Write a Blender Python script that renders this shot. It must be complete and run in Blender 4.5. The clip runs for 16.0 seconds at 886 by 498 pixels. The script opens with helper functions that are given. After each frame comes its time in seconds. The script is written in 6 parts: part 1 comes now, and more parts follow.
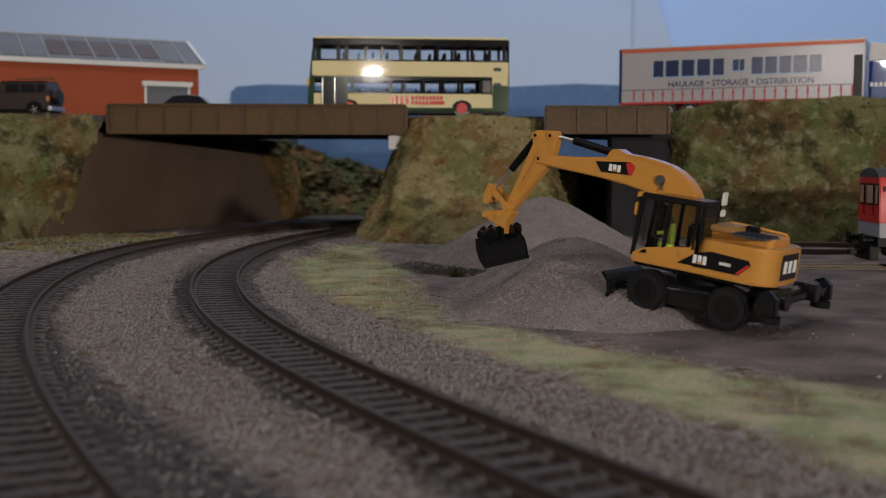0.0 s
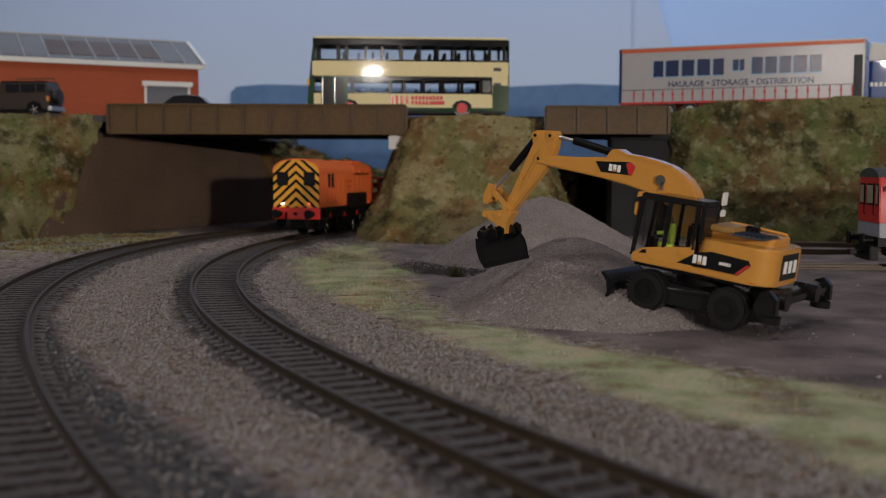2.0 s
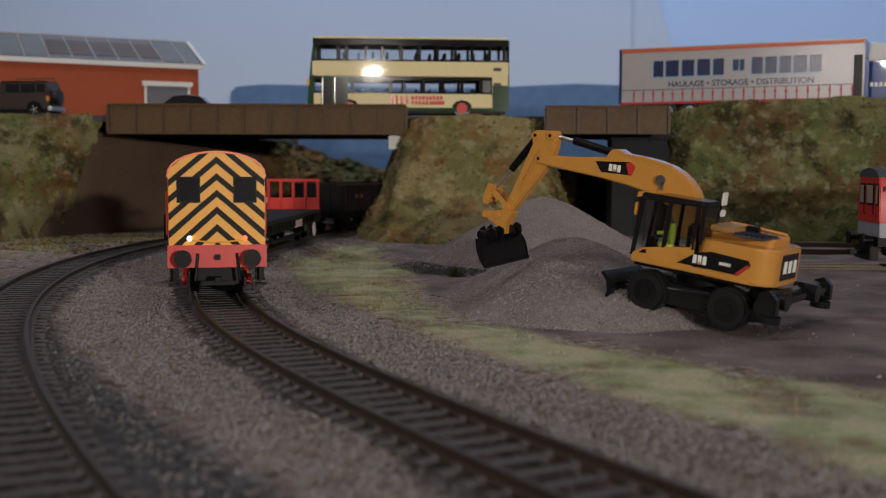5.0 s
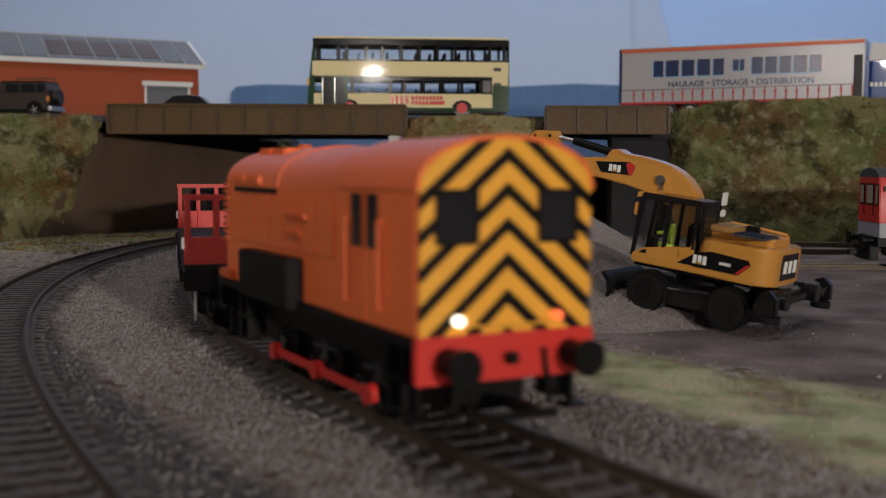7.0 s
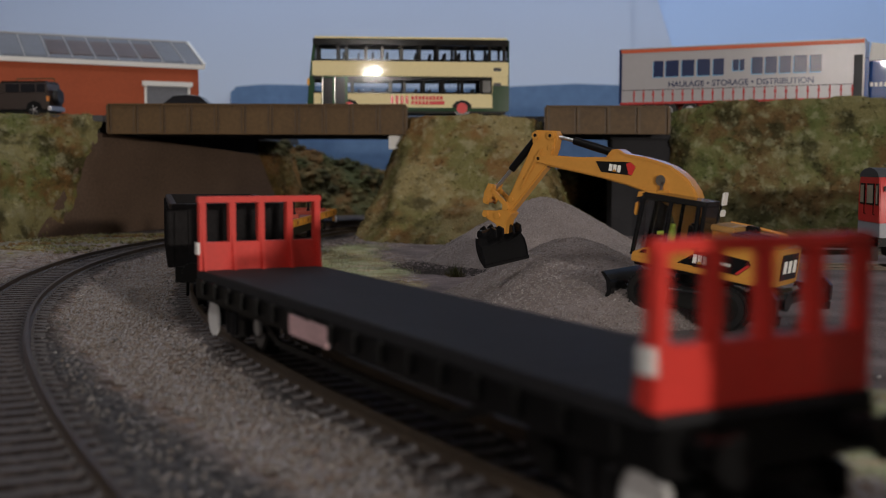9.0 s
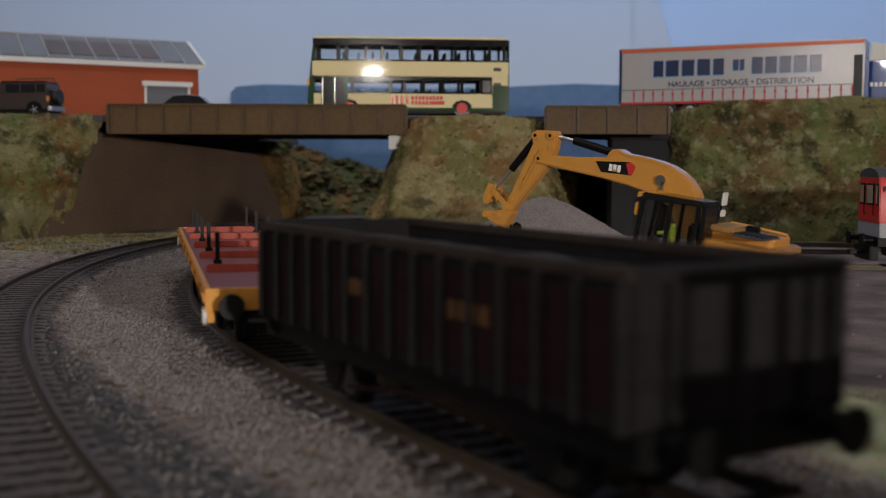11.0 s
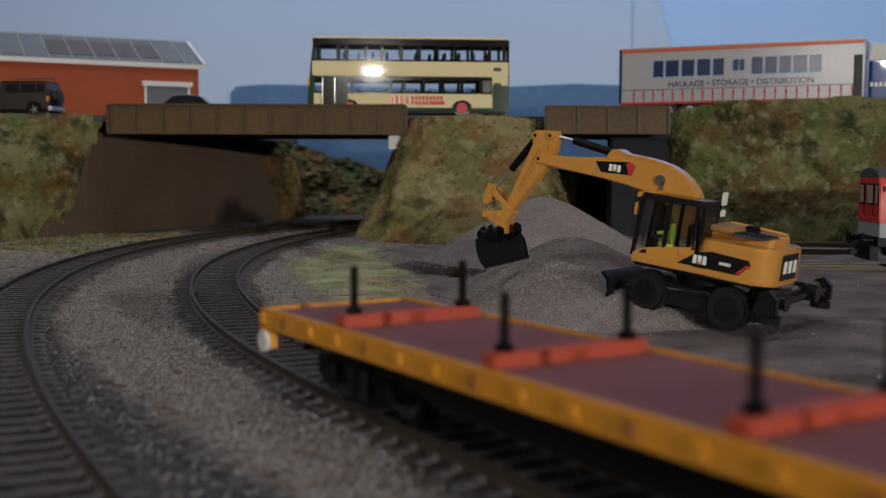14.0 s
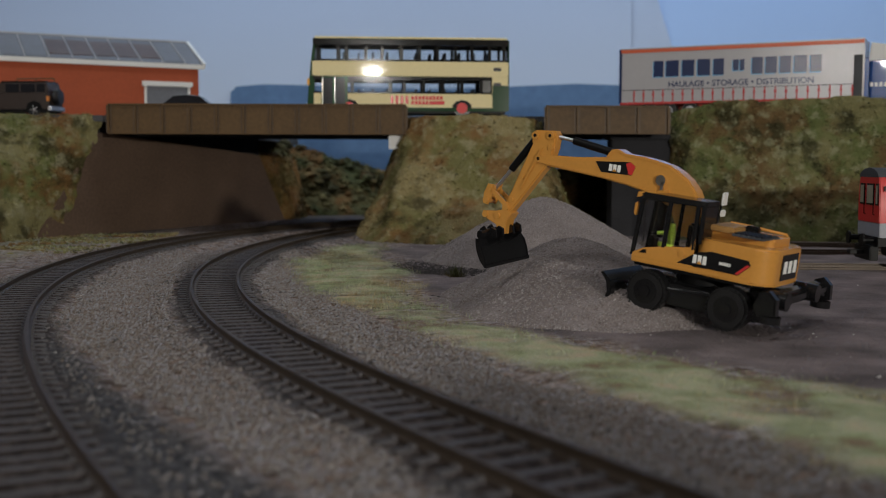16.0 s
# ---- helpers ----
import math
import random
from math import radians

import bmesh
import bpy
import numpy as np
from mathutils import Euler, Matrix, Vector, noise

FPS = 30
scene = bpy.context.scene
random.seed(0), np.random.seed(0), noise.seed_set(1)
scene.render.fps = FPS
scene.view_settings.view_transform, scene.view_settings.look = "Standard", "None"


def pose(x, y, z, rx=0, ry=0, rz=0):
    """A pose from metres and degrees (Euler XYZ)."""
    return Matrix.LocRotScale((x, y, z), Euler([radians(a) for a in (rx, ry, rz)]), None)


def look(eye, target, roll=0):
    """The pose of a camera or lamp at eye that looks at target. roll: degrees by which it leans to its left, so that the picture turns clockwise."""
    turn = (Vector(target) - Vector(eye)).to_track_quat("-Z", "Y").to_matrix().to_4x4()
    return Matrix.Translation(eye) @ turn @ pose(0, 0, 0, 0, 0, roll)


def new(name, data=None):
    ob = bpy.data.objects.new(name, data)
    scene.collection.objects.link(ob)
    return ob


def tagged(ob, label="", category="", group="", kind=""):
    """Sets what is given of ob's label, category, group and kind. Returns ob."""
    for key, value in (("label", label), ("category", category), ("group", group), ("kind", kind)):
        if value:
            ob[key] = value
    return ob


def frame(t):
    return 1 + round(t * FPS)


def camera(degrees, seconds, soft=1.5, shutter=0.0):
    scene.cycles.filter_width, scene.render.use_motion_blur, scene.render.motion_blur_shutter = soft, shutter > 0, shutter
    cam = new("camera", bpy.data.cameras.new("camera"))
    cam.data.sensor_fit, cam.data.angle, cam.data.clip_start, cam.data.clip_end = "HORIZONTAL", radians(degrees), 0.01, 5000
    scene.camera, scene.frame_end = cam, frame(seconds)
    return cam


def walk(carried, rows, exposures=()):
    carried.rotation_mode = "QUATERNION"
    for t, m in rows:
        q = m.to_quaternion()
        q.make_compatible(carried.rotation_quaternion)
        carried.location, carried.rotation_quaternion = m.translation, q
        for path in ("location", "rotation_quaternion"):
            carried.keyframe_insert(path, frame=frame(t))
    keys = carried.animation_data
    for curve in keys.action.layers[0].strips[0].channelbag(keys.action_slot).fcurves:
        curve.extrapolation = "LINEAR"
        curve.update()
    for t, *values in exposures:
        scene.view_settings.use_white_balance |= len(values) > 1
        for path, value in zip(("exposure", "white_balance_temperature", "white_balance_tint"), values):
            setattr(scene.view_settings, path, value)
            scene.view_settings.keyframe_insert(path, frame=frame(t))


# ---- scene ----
# A model railway of scale 1:76. Lengths in the code are millimetres (K turns them into metres).
K = 0.001
cam = camera(44.02, 16.0, soft=0.8, shutter=0.5)
cam.data.dof.use_dof = True
cam.data.dof.focus_distance = 0.43
cam.data.dof.aperture_fstop = 23.0
EYE = Matrix.Translation((0, 0, 43.8 * K)) @ pose(0, 0, 0, 90 - 4.274, 0, 0) @ pose(0, 0, 0, 0, 0, 0.17)
walk(cam, [(0.0, EYE), (16.0, EYE)], exposures=[(0.0, 0.0, 6500, 10), (11.5, 0.0, 6500, 10), (14.5, 0.0, 6220, 5), (16.0, 0.0, 6220, 5)])

# ---- light: the lamps of the exhibition room, and an added backdrop strip ----
world = bpy.data.worlds.new("room_air")
scene.world = world
world.use_nodes = True
world.node_tree.nodes["Background"].inputs[0].default_value = (0.55, 0.66, 0.85, 1)
world.node_tree.nodes["Background"].inputs[1].default_value = 0.10


def room_lamp(x, y, z, tx, ty, tz, sx, sy, watts, color):
    lamp = bpy.data.lights.new("room_lamp", "AREA")
    lamp.shape, lamp.size, lamp.size_y, lamp.energy, lamp.color = "RECTANGLE", sx, sy, watts, color
    ob = new("room_lamp", lamp)
    ob.matrix_world = look((x, y, z), (tx, ty, tz))
    return ob


# a low spot across the layout, a tube high to the west, the lamps mirrored in the trailer and in the bus, the overhead
# tube and an added backdrop strip
room_lamp(0.67, -1.28, 0.172, -0.10, 0.62, 0.05, 0.05, 0.03, 14.0, (1.0, 0.90, 0.79))
room_lamp(-0.85, -0.08, 1.22, 0.05, 0.42, 0.0, 0.30, 0.10, 3.6, (1.0, 0.94, 0.90))
room_lamp(-1.20, -1.46, 0.37, 0.0, 0.62, 0.08, 0.09, 0.04, 3.2, (1.0, 0.90, 0.84))
room_lamp(0.115, -1.38, 0.298, 0.0, 0.62, 0.05, 0.042, 0.012, 1.7, (1.0, 0.91, 0.82))
room_lamp(0.42, 0.40, 1.25, 0.05, 0.45, 0.0, 0.42, 0.12, 2.0, (1.0, 0.95, 0.95))
# unseen fill strip, added to brighten the painted backdrop
room_lamp(0.12, 1.08, 0.62, 0.12, 1.49, 0.17, 1.6, 0.10, 3.9, (0.80, 0.89, 1.0))

# ---- materials ----


def mat(name, color, rough=0.6, metal=0.0, vary=0.25, scale=60.0, fine=900.0, bump=0.0, coat=0.0, tint=None, island=False, spec=0.5):
    """A painted or natural surface: two scales of variation and a fine relief. scale, fine: per metre."""
    m = bpy.data.materials.new(name)
    m.use_nodes = True
    nt = m.node_tree
    bs = nt.nodes["Principled BSDF"]
    bs.inputs["Roughness"].default_value = rough
    bs.inputs["Metallic"].default_value = metal
    bs.inputs["Coat Weight"].default_value = coat
    bs.inputs["Specular IOR Level"].default_value = spec
    tc = nt.nodes.new("ShaderNodeTexCoord")
    n1 = nt.nodes.new("ShaderNodeTexNoise")
    n1.inputs["Scale"].default_value = scale
    n1.inputs["Detail"].default_value = 4
    n2 = nt.nodes.new("ShaderNodeTexNoise")
    n2.inputs["Scale"].default_value = fine
    n2.inputs["Detail"].default_value = 2
    for n in (n1, n2):
        nt.links.new(tc.outputs["Object"], n.inputs["Vector"])
    add = nt.nodes.new("ShaderNodeMath")
    add.operation = "ADD"
    nt.links.new(n1.outputs["Fac"], add.inputs[0])
    nt.links.new(n2.outputs["Fac"], add.inputs[1])
    half = nt.nodes.new("ShaderNodeMath")
    half.operation = "MULTIPLY"
    half.inputs[1].default_value = 0.5
    nt.links.new(add.outputs[0], half.inputs[0])
    src = half
    if island:
        geo = nt.nodes.new("ShaderNodeNewGeometry")
        mix = nt.nodes.new("ShaderNodeMath")
        mix.operation = "MULTIPLY_ADD"
        mix.inputs[1].default_value = 0.55
        nt.links.new(geo.outputs["Random Per Island"], mix.inputs[0])
        sub = nt.nodes.new("ShaderNodeMath")
        sub.operation = "MULTIPLY"
        sub.inputs[1].default_value = 0.45
        nt.links.new(half.outputs[0], sub.inputs[0])
        nt.links.new(sub.outputs[0], mix.inputs[2])
        src = mix
    ramp = nt.nodes.new("ShaderNodeValToRGB")
    ramp.color_ramp.elements[0].position, ramp.color_ramp.elements[1].position = 0.3, 0.7
    if island:
        ramp.color_ramp.elements[0].position, ramp.color_ramp.elements[1].position = 0.15, 0.85
    dark = [c * (1 - vary) for c in color]
    lite = [min(1, c * (1 + vary)) for c in (tint or color)]
    ramp.color_ramp.elements[0].color = (*dark, 1)
    ramp.color_ramp.elements[1].color = (*lite, 1)
    nt.links.new(src.outputs[0], ramp.inputs[0])
    nt.links.new(ramp.outputs[0], bs.inputs["Base Color"])
    if bump:
        b = nt.nodes.new("ShaderNodeBump")
        b.inputs["Strength"].default_value = 1.0
        b.inputs["Distance"].default_value = bump * K
        nt.links.new(n2.outputs["Fac"], b.inputs["Height"])
        nt.links.new(b.outputs[0], bs.inputs["Normal"])
    return m


def glow(name, color, strength):
    m = mat(name, color, 0.3)
    bs = m.node_tree.nodes["Principled BSDF"]
    bs.inputs["Emission Color"].default_value = (*color, 1)
    bs.inputs["Emission Strength"].default_value = strength
    return m


def glassy(name, color, alpha_rough=0.05, weight=1.0):
    m = bpy.data.materials.new(name)
    m.use_nodes = True
    bs = m.node_tree.nodes["Principled BSDF"]
    bs.inputs["Base Color"].default_value = (*color, 1)
    bs.inputs["Roughness"].default_value = alpha_rough
    bs.inputs["Transmission Weight"].default_value = weight
    bs.inputs["IOR"].default_value = 1.25
    bs.inputs["Specular IOR Level"].default_value = 0.8
    return m


M_RAIL = mat("rusty_rail", (0.075, 0.055, 0.040), 0.5, 0.35, 0.3, 150, 1500, 0.05)
M_SLEEPER = mat("sleeper_plastic", (0.092, 0.086, 0.092), 0.75, 0, 0.35, 120, 1200, 0.08)
M_CHAIR = mat("rail_chair", (0.06, 0.05, 0.045), 0.7, 0, 0.3)
M_ORANGE = mat("orange_paint", (0.88, 0.175, 0.046), 0.36, 0, 0.07, 40, 700, 0.03)
M_ORANGE_D = mat("orange_louvre", (0.62, 0.11, 0.018), 0.5, 0, 0.1)
M_STRIPE_Y = mat("warning_yellow", (0.85, 0.40, 0.035), 0.45, 0, 0.08)
M_BLACK = mat("black_plastic", (0.0045, 0.0045, 0.005), 0.45, 0, 0.3, 60, 900, 0.03, spec=0.15)
M_BLACK_S = mat("gloss_black", (0.009, 0.009, 0.010), 0.16, 0, 0.2, spec=0.5)
M_RED = mat("buffer_red", (0.60, 0.030, 0.022), 0.42, 0, 0.1, 60, 900, 0.03)
M_REDW = mat("bulkhead_red", (0.62, 0.035, 0.025), 0.5, 0, 0.1, 60, 900, 0.04)
M_DECKB = mat("dark_deck", (0.017, 0.017, 0.020), 0.75, 0, 0.25, 60, 1200, 0.10, spec=0.25)
M_WHEEL = mat("wheel_rim_white", (0.72, 0.72, 0.72), 0.5, 0, 0.1)
M_STEEL = mat("bright_steel", (0.55, 0.55, 0.56), 0.3, 0.9, 0.1)
M_WAGY = mat("wagon_yellow", (0.68, 0.29, 0.022), 0.5, 0, 0.15, 50, 600, 0.03)
M_MAROON = mat("maroon_deck", (0.23, 0.080, 0.090), 0.75, 0, 0.15, 40, 900, 0.06)
M_BOLSTER = mat("bolster_red", (0.42, 0.065, 0.035), 0.6, 0, 0.15)
M_RUST = mat("rust_panel", (0.020, 0.009, 0.012), 0.8, 0, 0.5, 70, 600, 0.06, spec=0.1)
M_WAGG = mat("weathered_grey", (0.013, 0.012, 0.013), 0.75, 0, 0.4, 60, 700, 0.06, spec=0.12)
M_COAL = mat("wagon_load", (0.016, 0.016, 0.020), 0.9, 0, 0.5, 200, 1400, 0.5)
M_BROWN = mat("girder_brown", (0.088, 0.050, 0.020), 0.55, 0, 0.16, 18, 420, 0.06, tint=(0.112, 0.066, 0.026), spec=0.3)
M_WALL = mat("brown_wall", (0.125, 0.080, 0.055), 0.85, 0, 0.32, 22, 500, 0.05)
# near-black for pier and bridge undersides, with the shade put into the colour
M_DARK = mat("underbridge_shade", (0.022, 0.022, 0.026), 0.9, 0, 0.3)
M_ROAD = mat("road_surface", (0.07, 0.07, 0.075), 0.9, 0, 0.2, 30, 1200, 0.1)
M_WHITE = mat("white_trim", (0.75, 0.75, 0.74), 0.5, 0, 0.06)
M_GLASS = glassy("window_glass", (0.90, 0.93, 0.95))
M_GLASSD = mat("dark_window", (0.018, 0.018, 0.022), 0.12, 0, 0.2, spec=0.25)
M_LAMP_W = glow("lit_headlamp", (1.0, 0.92, 0.75), 3.0)
M_LAMP_R = glow("lit_tail_lamp", (1.0, 0.16, 0.05), 1.0)

# ---- mesh helpers, in millimetres ----


def part(name, bm, material, parent=None, label="", smooth=False):
    """Links a bmesh, made in millimetres, as one mesh object under a thing or a part."""
    bmesh.ops.scale(bm, vec=(K, K, K), verts=bm.verts)
    me = bpy.data.meshes.new(name)
    bm.to_mesh(me)
    bm.free()
    for p in me.polygons:
        p.use_smooth = True
    if not smooth:
        me.set_sharp_from_angle(angle=radians(38))
    me.materials.append(material)
    ob = new(name, me)
    if parent is not None:
        ob.parent = parent
    return tagged(ob, label)


def mesh_part(name, verts, faces, material, parent=None, label="", smooth=False):
    me = bpy.data.meshes.new(name)
    me.from_pydata([tuple(c * K for c in v) for v in verts], [], faces)
    me.update()
    if smooth:
        for p in me.polygons:
            p.use_smooth = True
    me.materials.append(material)
    ob = new(name, me)
    if parent is not None:
        ob.parent = parent
    return tagged(ob, label)


def thing(name, label, category, group="", m=None):
    ob = new(name)
    ob.empty_display_size = 0.01
    if m is not None:
        ob.matrix_basis = m
    return tagged(ob, label, category, group)


def mm(x, y, z, rz=0, ry=0, rx=0):
    return pose(x * K, y * K, z * K, rx, ry, rz)


def box(bm, x0, y0, z0, x1, y1, z1, bevel=0.0):
    r = bmesh.ops.create_cube(bm, size=1.0, matrix=Matrix.Translation(((x0 + x1) / 2, (y0 + y1) / 2, (z0 + z1) / 2)) @ Matrix.Diagonal((abs(x1 - x0), abs(y1 - y0), abs(z1 - z0), 1)))
    if bevel:
        es = list({e for v in r["verts"] for e in v.link_edges})
        bmesh.ops.bevel(bm, geom=es, offset=bevel, segments=2, affect="EDGES", clamp_overlap=True)
    return bm


def B(*a, bevel=0.0):
    return box(bmesh.new(), *a, bevel=bevel)


def rod(bm, p0, p1, r, seg=12, r2=None):
    p0, p1 = Vector(p0), Vector(p1)
    d = p1 - p0
    m = Matrix.Translation((p0 + p1) / 2) @ d.to_track_quat("Z", "Y").to_matrix().to_4x4()
    bmesh.ops.create_cone(bm, cap_ends=True, segments=seg, radius1=r, radius2=r if r2 is None else r2, depth=d.length, matrix=m)
    return bm


def R(*a, **k):
    return rod(bmesh.new(), *a, **k)


def extrude(bm, outline, y0, y1, bevel=0.0):
    """A plate: outline in (x, z), from y0 to y1."""
    a = [bm.verts.new((x, y0, z)) for x, z in outline]
    b = [bm.verts.new((x, y1, z)) for x, z in outline]
    n = len(outline)
    fs = [bm.faces.new(a), bm.faces.new(b[::-1])]
    for i in range(n):
        fs.append(bm.faces.new((a[i], b[i], b[(i + 1) % n], a[(i + 1) % n])))
    bmesh.ops.recalc_face_normals(bm, faces=fs)
    if bevel:
        bmesh.ops.bevel(bm, geom=list({e for f in fs[:2] for e in f.edges}), offset=bevel, segments=2, affect="EDGES", clamp_overlap=True)
    return bm


def E(outline, y0, y1, bevel=0.0):
    return extrude(bmesh.new(), outline, y0, y1, bevel)


def text_part(name, words, size, material, parent, m, label="", depth=0.15, squeeze=1.0, bold=0.0):
    """Letters of Blender's own font as a mesh, size in millimetres, set in the local xz plane facing -y."""
    cu = bpy.data.curves.new(name, "FONT")
    cu.body, cu.size, cu.extrude, cu.offset = words, size, depth, bold
    cu.align_x, cu.align_y = "CENTER", "CENTER"
    tmp = bpy.data.objects.new("lettering", cu)
    scene.collection.objects.link(tmp)
    dg = bpy.context.evaluated_depsgraph_get()
    me = bpy.data.meshes.new_from_object(tmp.evaluated_get(dg))
    bpy.data.objects.remove(tmp)
    me.transform(m @ Matrix.Rotation(math.pi / 2, 4, "X") @ Matrix.Diagonal((squeeze, 1, 1, 1)))
    me.transform(Matrix.Diagonal((K, K, K, 1)))
    me.materials.clear()
    me.materials.append(material)
    ob = new(name, me)
    ob.parent = parent
    return tagged(ob, label)


# ---- the two running lines, as centre lines from near to far ----


def centre_line(x, y, heading, length, curv, before, after, k_after):
    n = int(length) + 1
    k = np.interp(np.linspace(0, 1, n), np.linspace(0, 1, len(curv)), curv) / 1000
    pts, t, px, py = [], heading, x, y
    for i in range(n):
        pts.append((px, py))
        px, py, t = px + math.cos(t), py + math.sin(t), t + k[i]
    for i in range(after):
        pts.append((px, py))
        px, py, t = px + math.cos(t), py + math.sin(t), t + k_after / 1000
    pre, t, px, py = [], heading, x, y
    for i in range(before):
        t -= k[0]
        px, py = px - math.cos(t), py - math.sin(t)
        pre.append((px, py))
    return np.array(pre[::-1] + pts)


BEFORE = 1000
LINE_B = centre_line(88.673, 47.018, 2.177, 700, (-0.562, -0.651, -1.299, -1.46, -1.36, -1.253), BEFORE, 1150, -2.0)
LINE_A = centre_line(-72.821, 181.804, 2.039, 560, (-0.85, -1.208, -1.478, -1.667), 380, 420, -1.6)


def on_line(line, s, before):
    i = min(max(s + before, 0), len(line) - 1.001)
    a = int(i)
    return line[a] * (1 - i + a) + line[a + 1] * (i - a)


def to_line(x, y, line, step=6):
    """Distance of points to a line, and on which side (positive: to the line's right)."""
    c = line[::step]
    d = np.stack([np.asarray(x).ravel(), np.asarray(y).ravel()], 1)
    best = np.full(len(d), 1e9)
    side = np.zeros(len(d))
    t = np.gradient(c, axis=0)
    for i in range(0, len(c)):
        v = d - c[i]
        r = np.hypot(v[:, 0], v[:, 1])
        w = r < best
        best[w] = r[w]
        side[w] = (t[i, 1] * v[w, 0] - t[i, 0] * v[w, 1])
    return best, np.sign(side)


# ---- room shell and baseboard ----
M_PLASTER = mat("room_plaster", (0.34, 0.33, 0.32), 0.9, 0, 0.05, 3, 200, 0.2)
M_CARPET = mat("room_floor", (0.16, 0.14, 0.13), 0.95, 0, 0.2, 4, 300, 0.5)
for nm, b in (("wall_south", (-2200, -1700, -950, 2400, -1640, 1500)), ("wall_west", (-2260, -1700, -950, -2200, 1760, 1500)),
              ("wall_east", (2400, -1700, -950, 2460, 1760, 1500)), ("wall_north", (-2200, 1700, -950, 2400, 1760, 1500))):
    tagged(part(nm, B(*b), M_PLASTER), "plain pale plaster wall of the room", "wall", kind="structure")
tagged(part("ceiling", B(-2260, -1700, 1500, 2460, 1760, 1560), M_PLASTER), "plain pale ceiling of the room", "ceiling", kind="structure")
tagged(part("floor", B(-2260, -1700, -1010, 2460, 1760, -950), M_CARPET), "dark carpeted floor below the layout", "floor", kind="structure")

# ---- ground ----
NOISE = lambda x, y, s, seed=0: noise.noise(Vector((x * s, y * s, seed * 7.3)))
FAR_PILE, NEAR_PILE = (54, 588, 34.5, 66, 66, 66), (50, 418, 23.5, 52, 92, 60)


def cone(x, y, p):
    r = math.hypot((x - p[0]) / p[3], (y - p[1]) / (p[4] if y < p[1] else p[5]))
    return p[2] * (1 - (math.sqrt(r * r + 0.02) - 0.1414) / 0.8686)


def ground_z(x, y):
    z = -5.6 + 0.9 * NOISE(x, y, 0.012) + 0.45 * NOISE(x, y, 0.06, 1)
    return z


def ground_mesh():
    xs = np.concatenate([np.arange(-1500, -340, 60), np.arange(-340, 340, 3.2), np.arange(340, 1500, 60)])
    ys = np.concatenate([np.arange(-700, 90, 40), np.arange(90, 420, 2.6), np.arange(420, 960, 4.5), np.arange(960, 1640, 40)])
    gx, gy = np.meshgrid(xs, ys)
    dA, sA = to_line(gx, gy, LINE_A)
    dB, sB = to_line(gx, gy, LINE_B)
    d = np.minimum(dA, dB)
    x, y = gx.ravel(), gy.ravel()
    z = np.array([ground_z(a, b) for a, b in zip(x, y)])
    # ballast lies level with the sleepers near the lines
    w = np.clip((28 - d) / 12, 0, 1)
    z = z * (1 - w) + w * (-3.15)
    wob = np.array([NOISE(a, b, 0.03, 3) for a, b in zip(x, y)])
    wob2 = np.array([NOISE(a, b, 0.10, 5) for a, b in zip(x, y)])
    wide = np.clip((330 - y) / 160, 0, 1)
    ballast = np.maximum(np.clip((17 + 21 * wide + 5 * wob - dA) / 6, 0, 1), np.clip((17 + 2 * wide + 4 * wob - dB) / 4, 0, 1))
    ballast = np.maximum(ballast, 0.7 * np.clip((-205 - x + 14 * wob) / 25, 0, 1) * np.clip((y - 620 + 60 * wob) / 60, 0, 1) * (sA < 0))
    off = dB * sB
    lim = np.interp(y, [120, 171, 224, 276, 360, 420, 560], [47, 49, 54, 51, 45, 36, 26])
    lim2 = np.interp(y, [120, 241, 276, 323, 400, 520, 640], [110, 108, 93, 81, 74, 86, 60])
    grass = np.clip((off - lim + 9 * wob + 5 * wob2) / 10, 0, 1) * np.clip((lim2 - off + 12 * wob + 5 * wob2) / 12, 0, 1) * (y < 690)
    grass = np.maximum(grass, 0.3 * np.clip((dA * -sA - 46 + 22 * wob) / 20, 0, 1) * np.clip((775 - y) / 30, 0, 1) * (x < -60) * (sA < 0))
    yard = np.clip((off - lim2 + 10 * wob) / 10, 0, 1)
    grass = grass * np.clip(0.90 + 0.9 * wob2 + 0.7 * np.array([NOISE(a, b, 0.05, 11) for a, b in zip(x, y)]).reshape(wob2.shape), 0.12, 1)
    z = z + grass * 0.8
    n0, n1 = len(xs), len(ys)
    faces = [(j * n0 + i, j * n0 + i + 1, (j + 1) * n0 + i + 1, (j + 1) * n0 + i) for j in range(n1 - 1) for i in range(n0 - 1)]
    ob = mesh_part("ground", list(zip(x, y, z)), faces, ground_material(), smooth=True)
    # mask that paints shade between the sleepers and on the ground past the bridge
    shaded_bed = np.maximum(np.clip((15.5 + 3 * wob2 - d) / 3, 0, 1), np.clip((y - 850 + 25 * wob) / 50, 0, 1) * (x > -150) * 0.85)
    co = np.empty(len(ob.data.vertices) * 3, np.float32)
    ob.data.vertices.foreach_get("co", co)
    co[2::3] += 0.6 * K * (np.clip((13.5 - d), 0, 1)).ravel()
    ob.data.vertices.foreach_set("co", co)
    for key, val in (("ballast", ballast), ("grass", grass), ("yard", yard), ("shaded_bed", shaded_bed)):
        at = ob.data.attributes.new(key, "FLOAT", "POINT")
        at.data.foreach_set("value", val.astype(np.float32))
    return tagged(ob, "baseboard ground of brown gravel, grey ballast, grass and yard dirt", "ground", kind="structure")


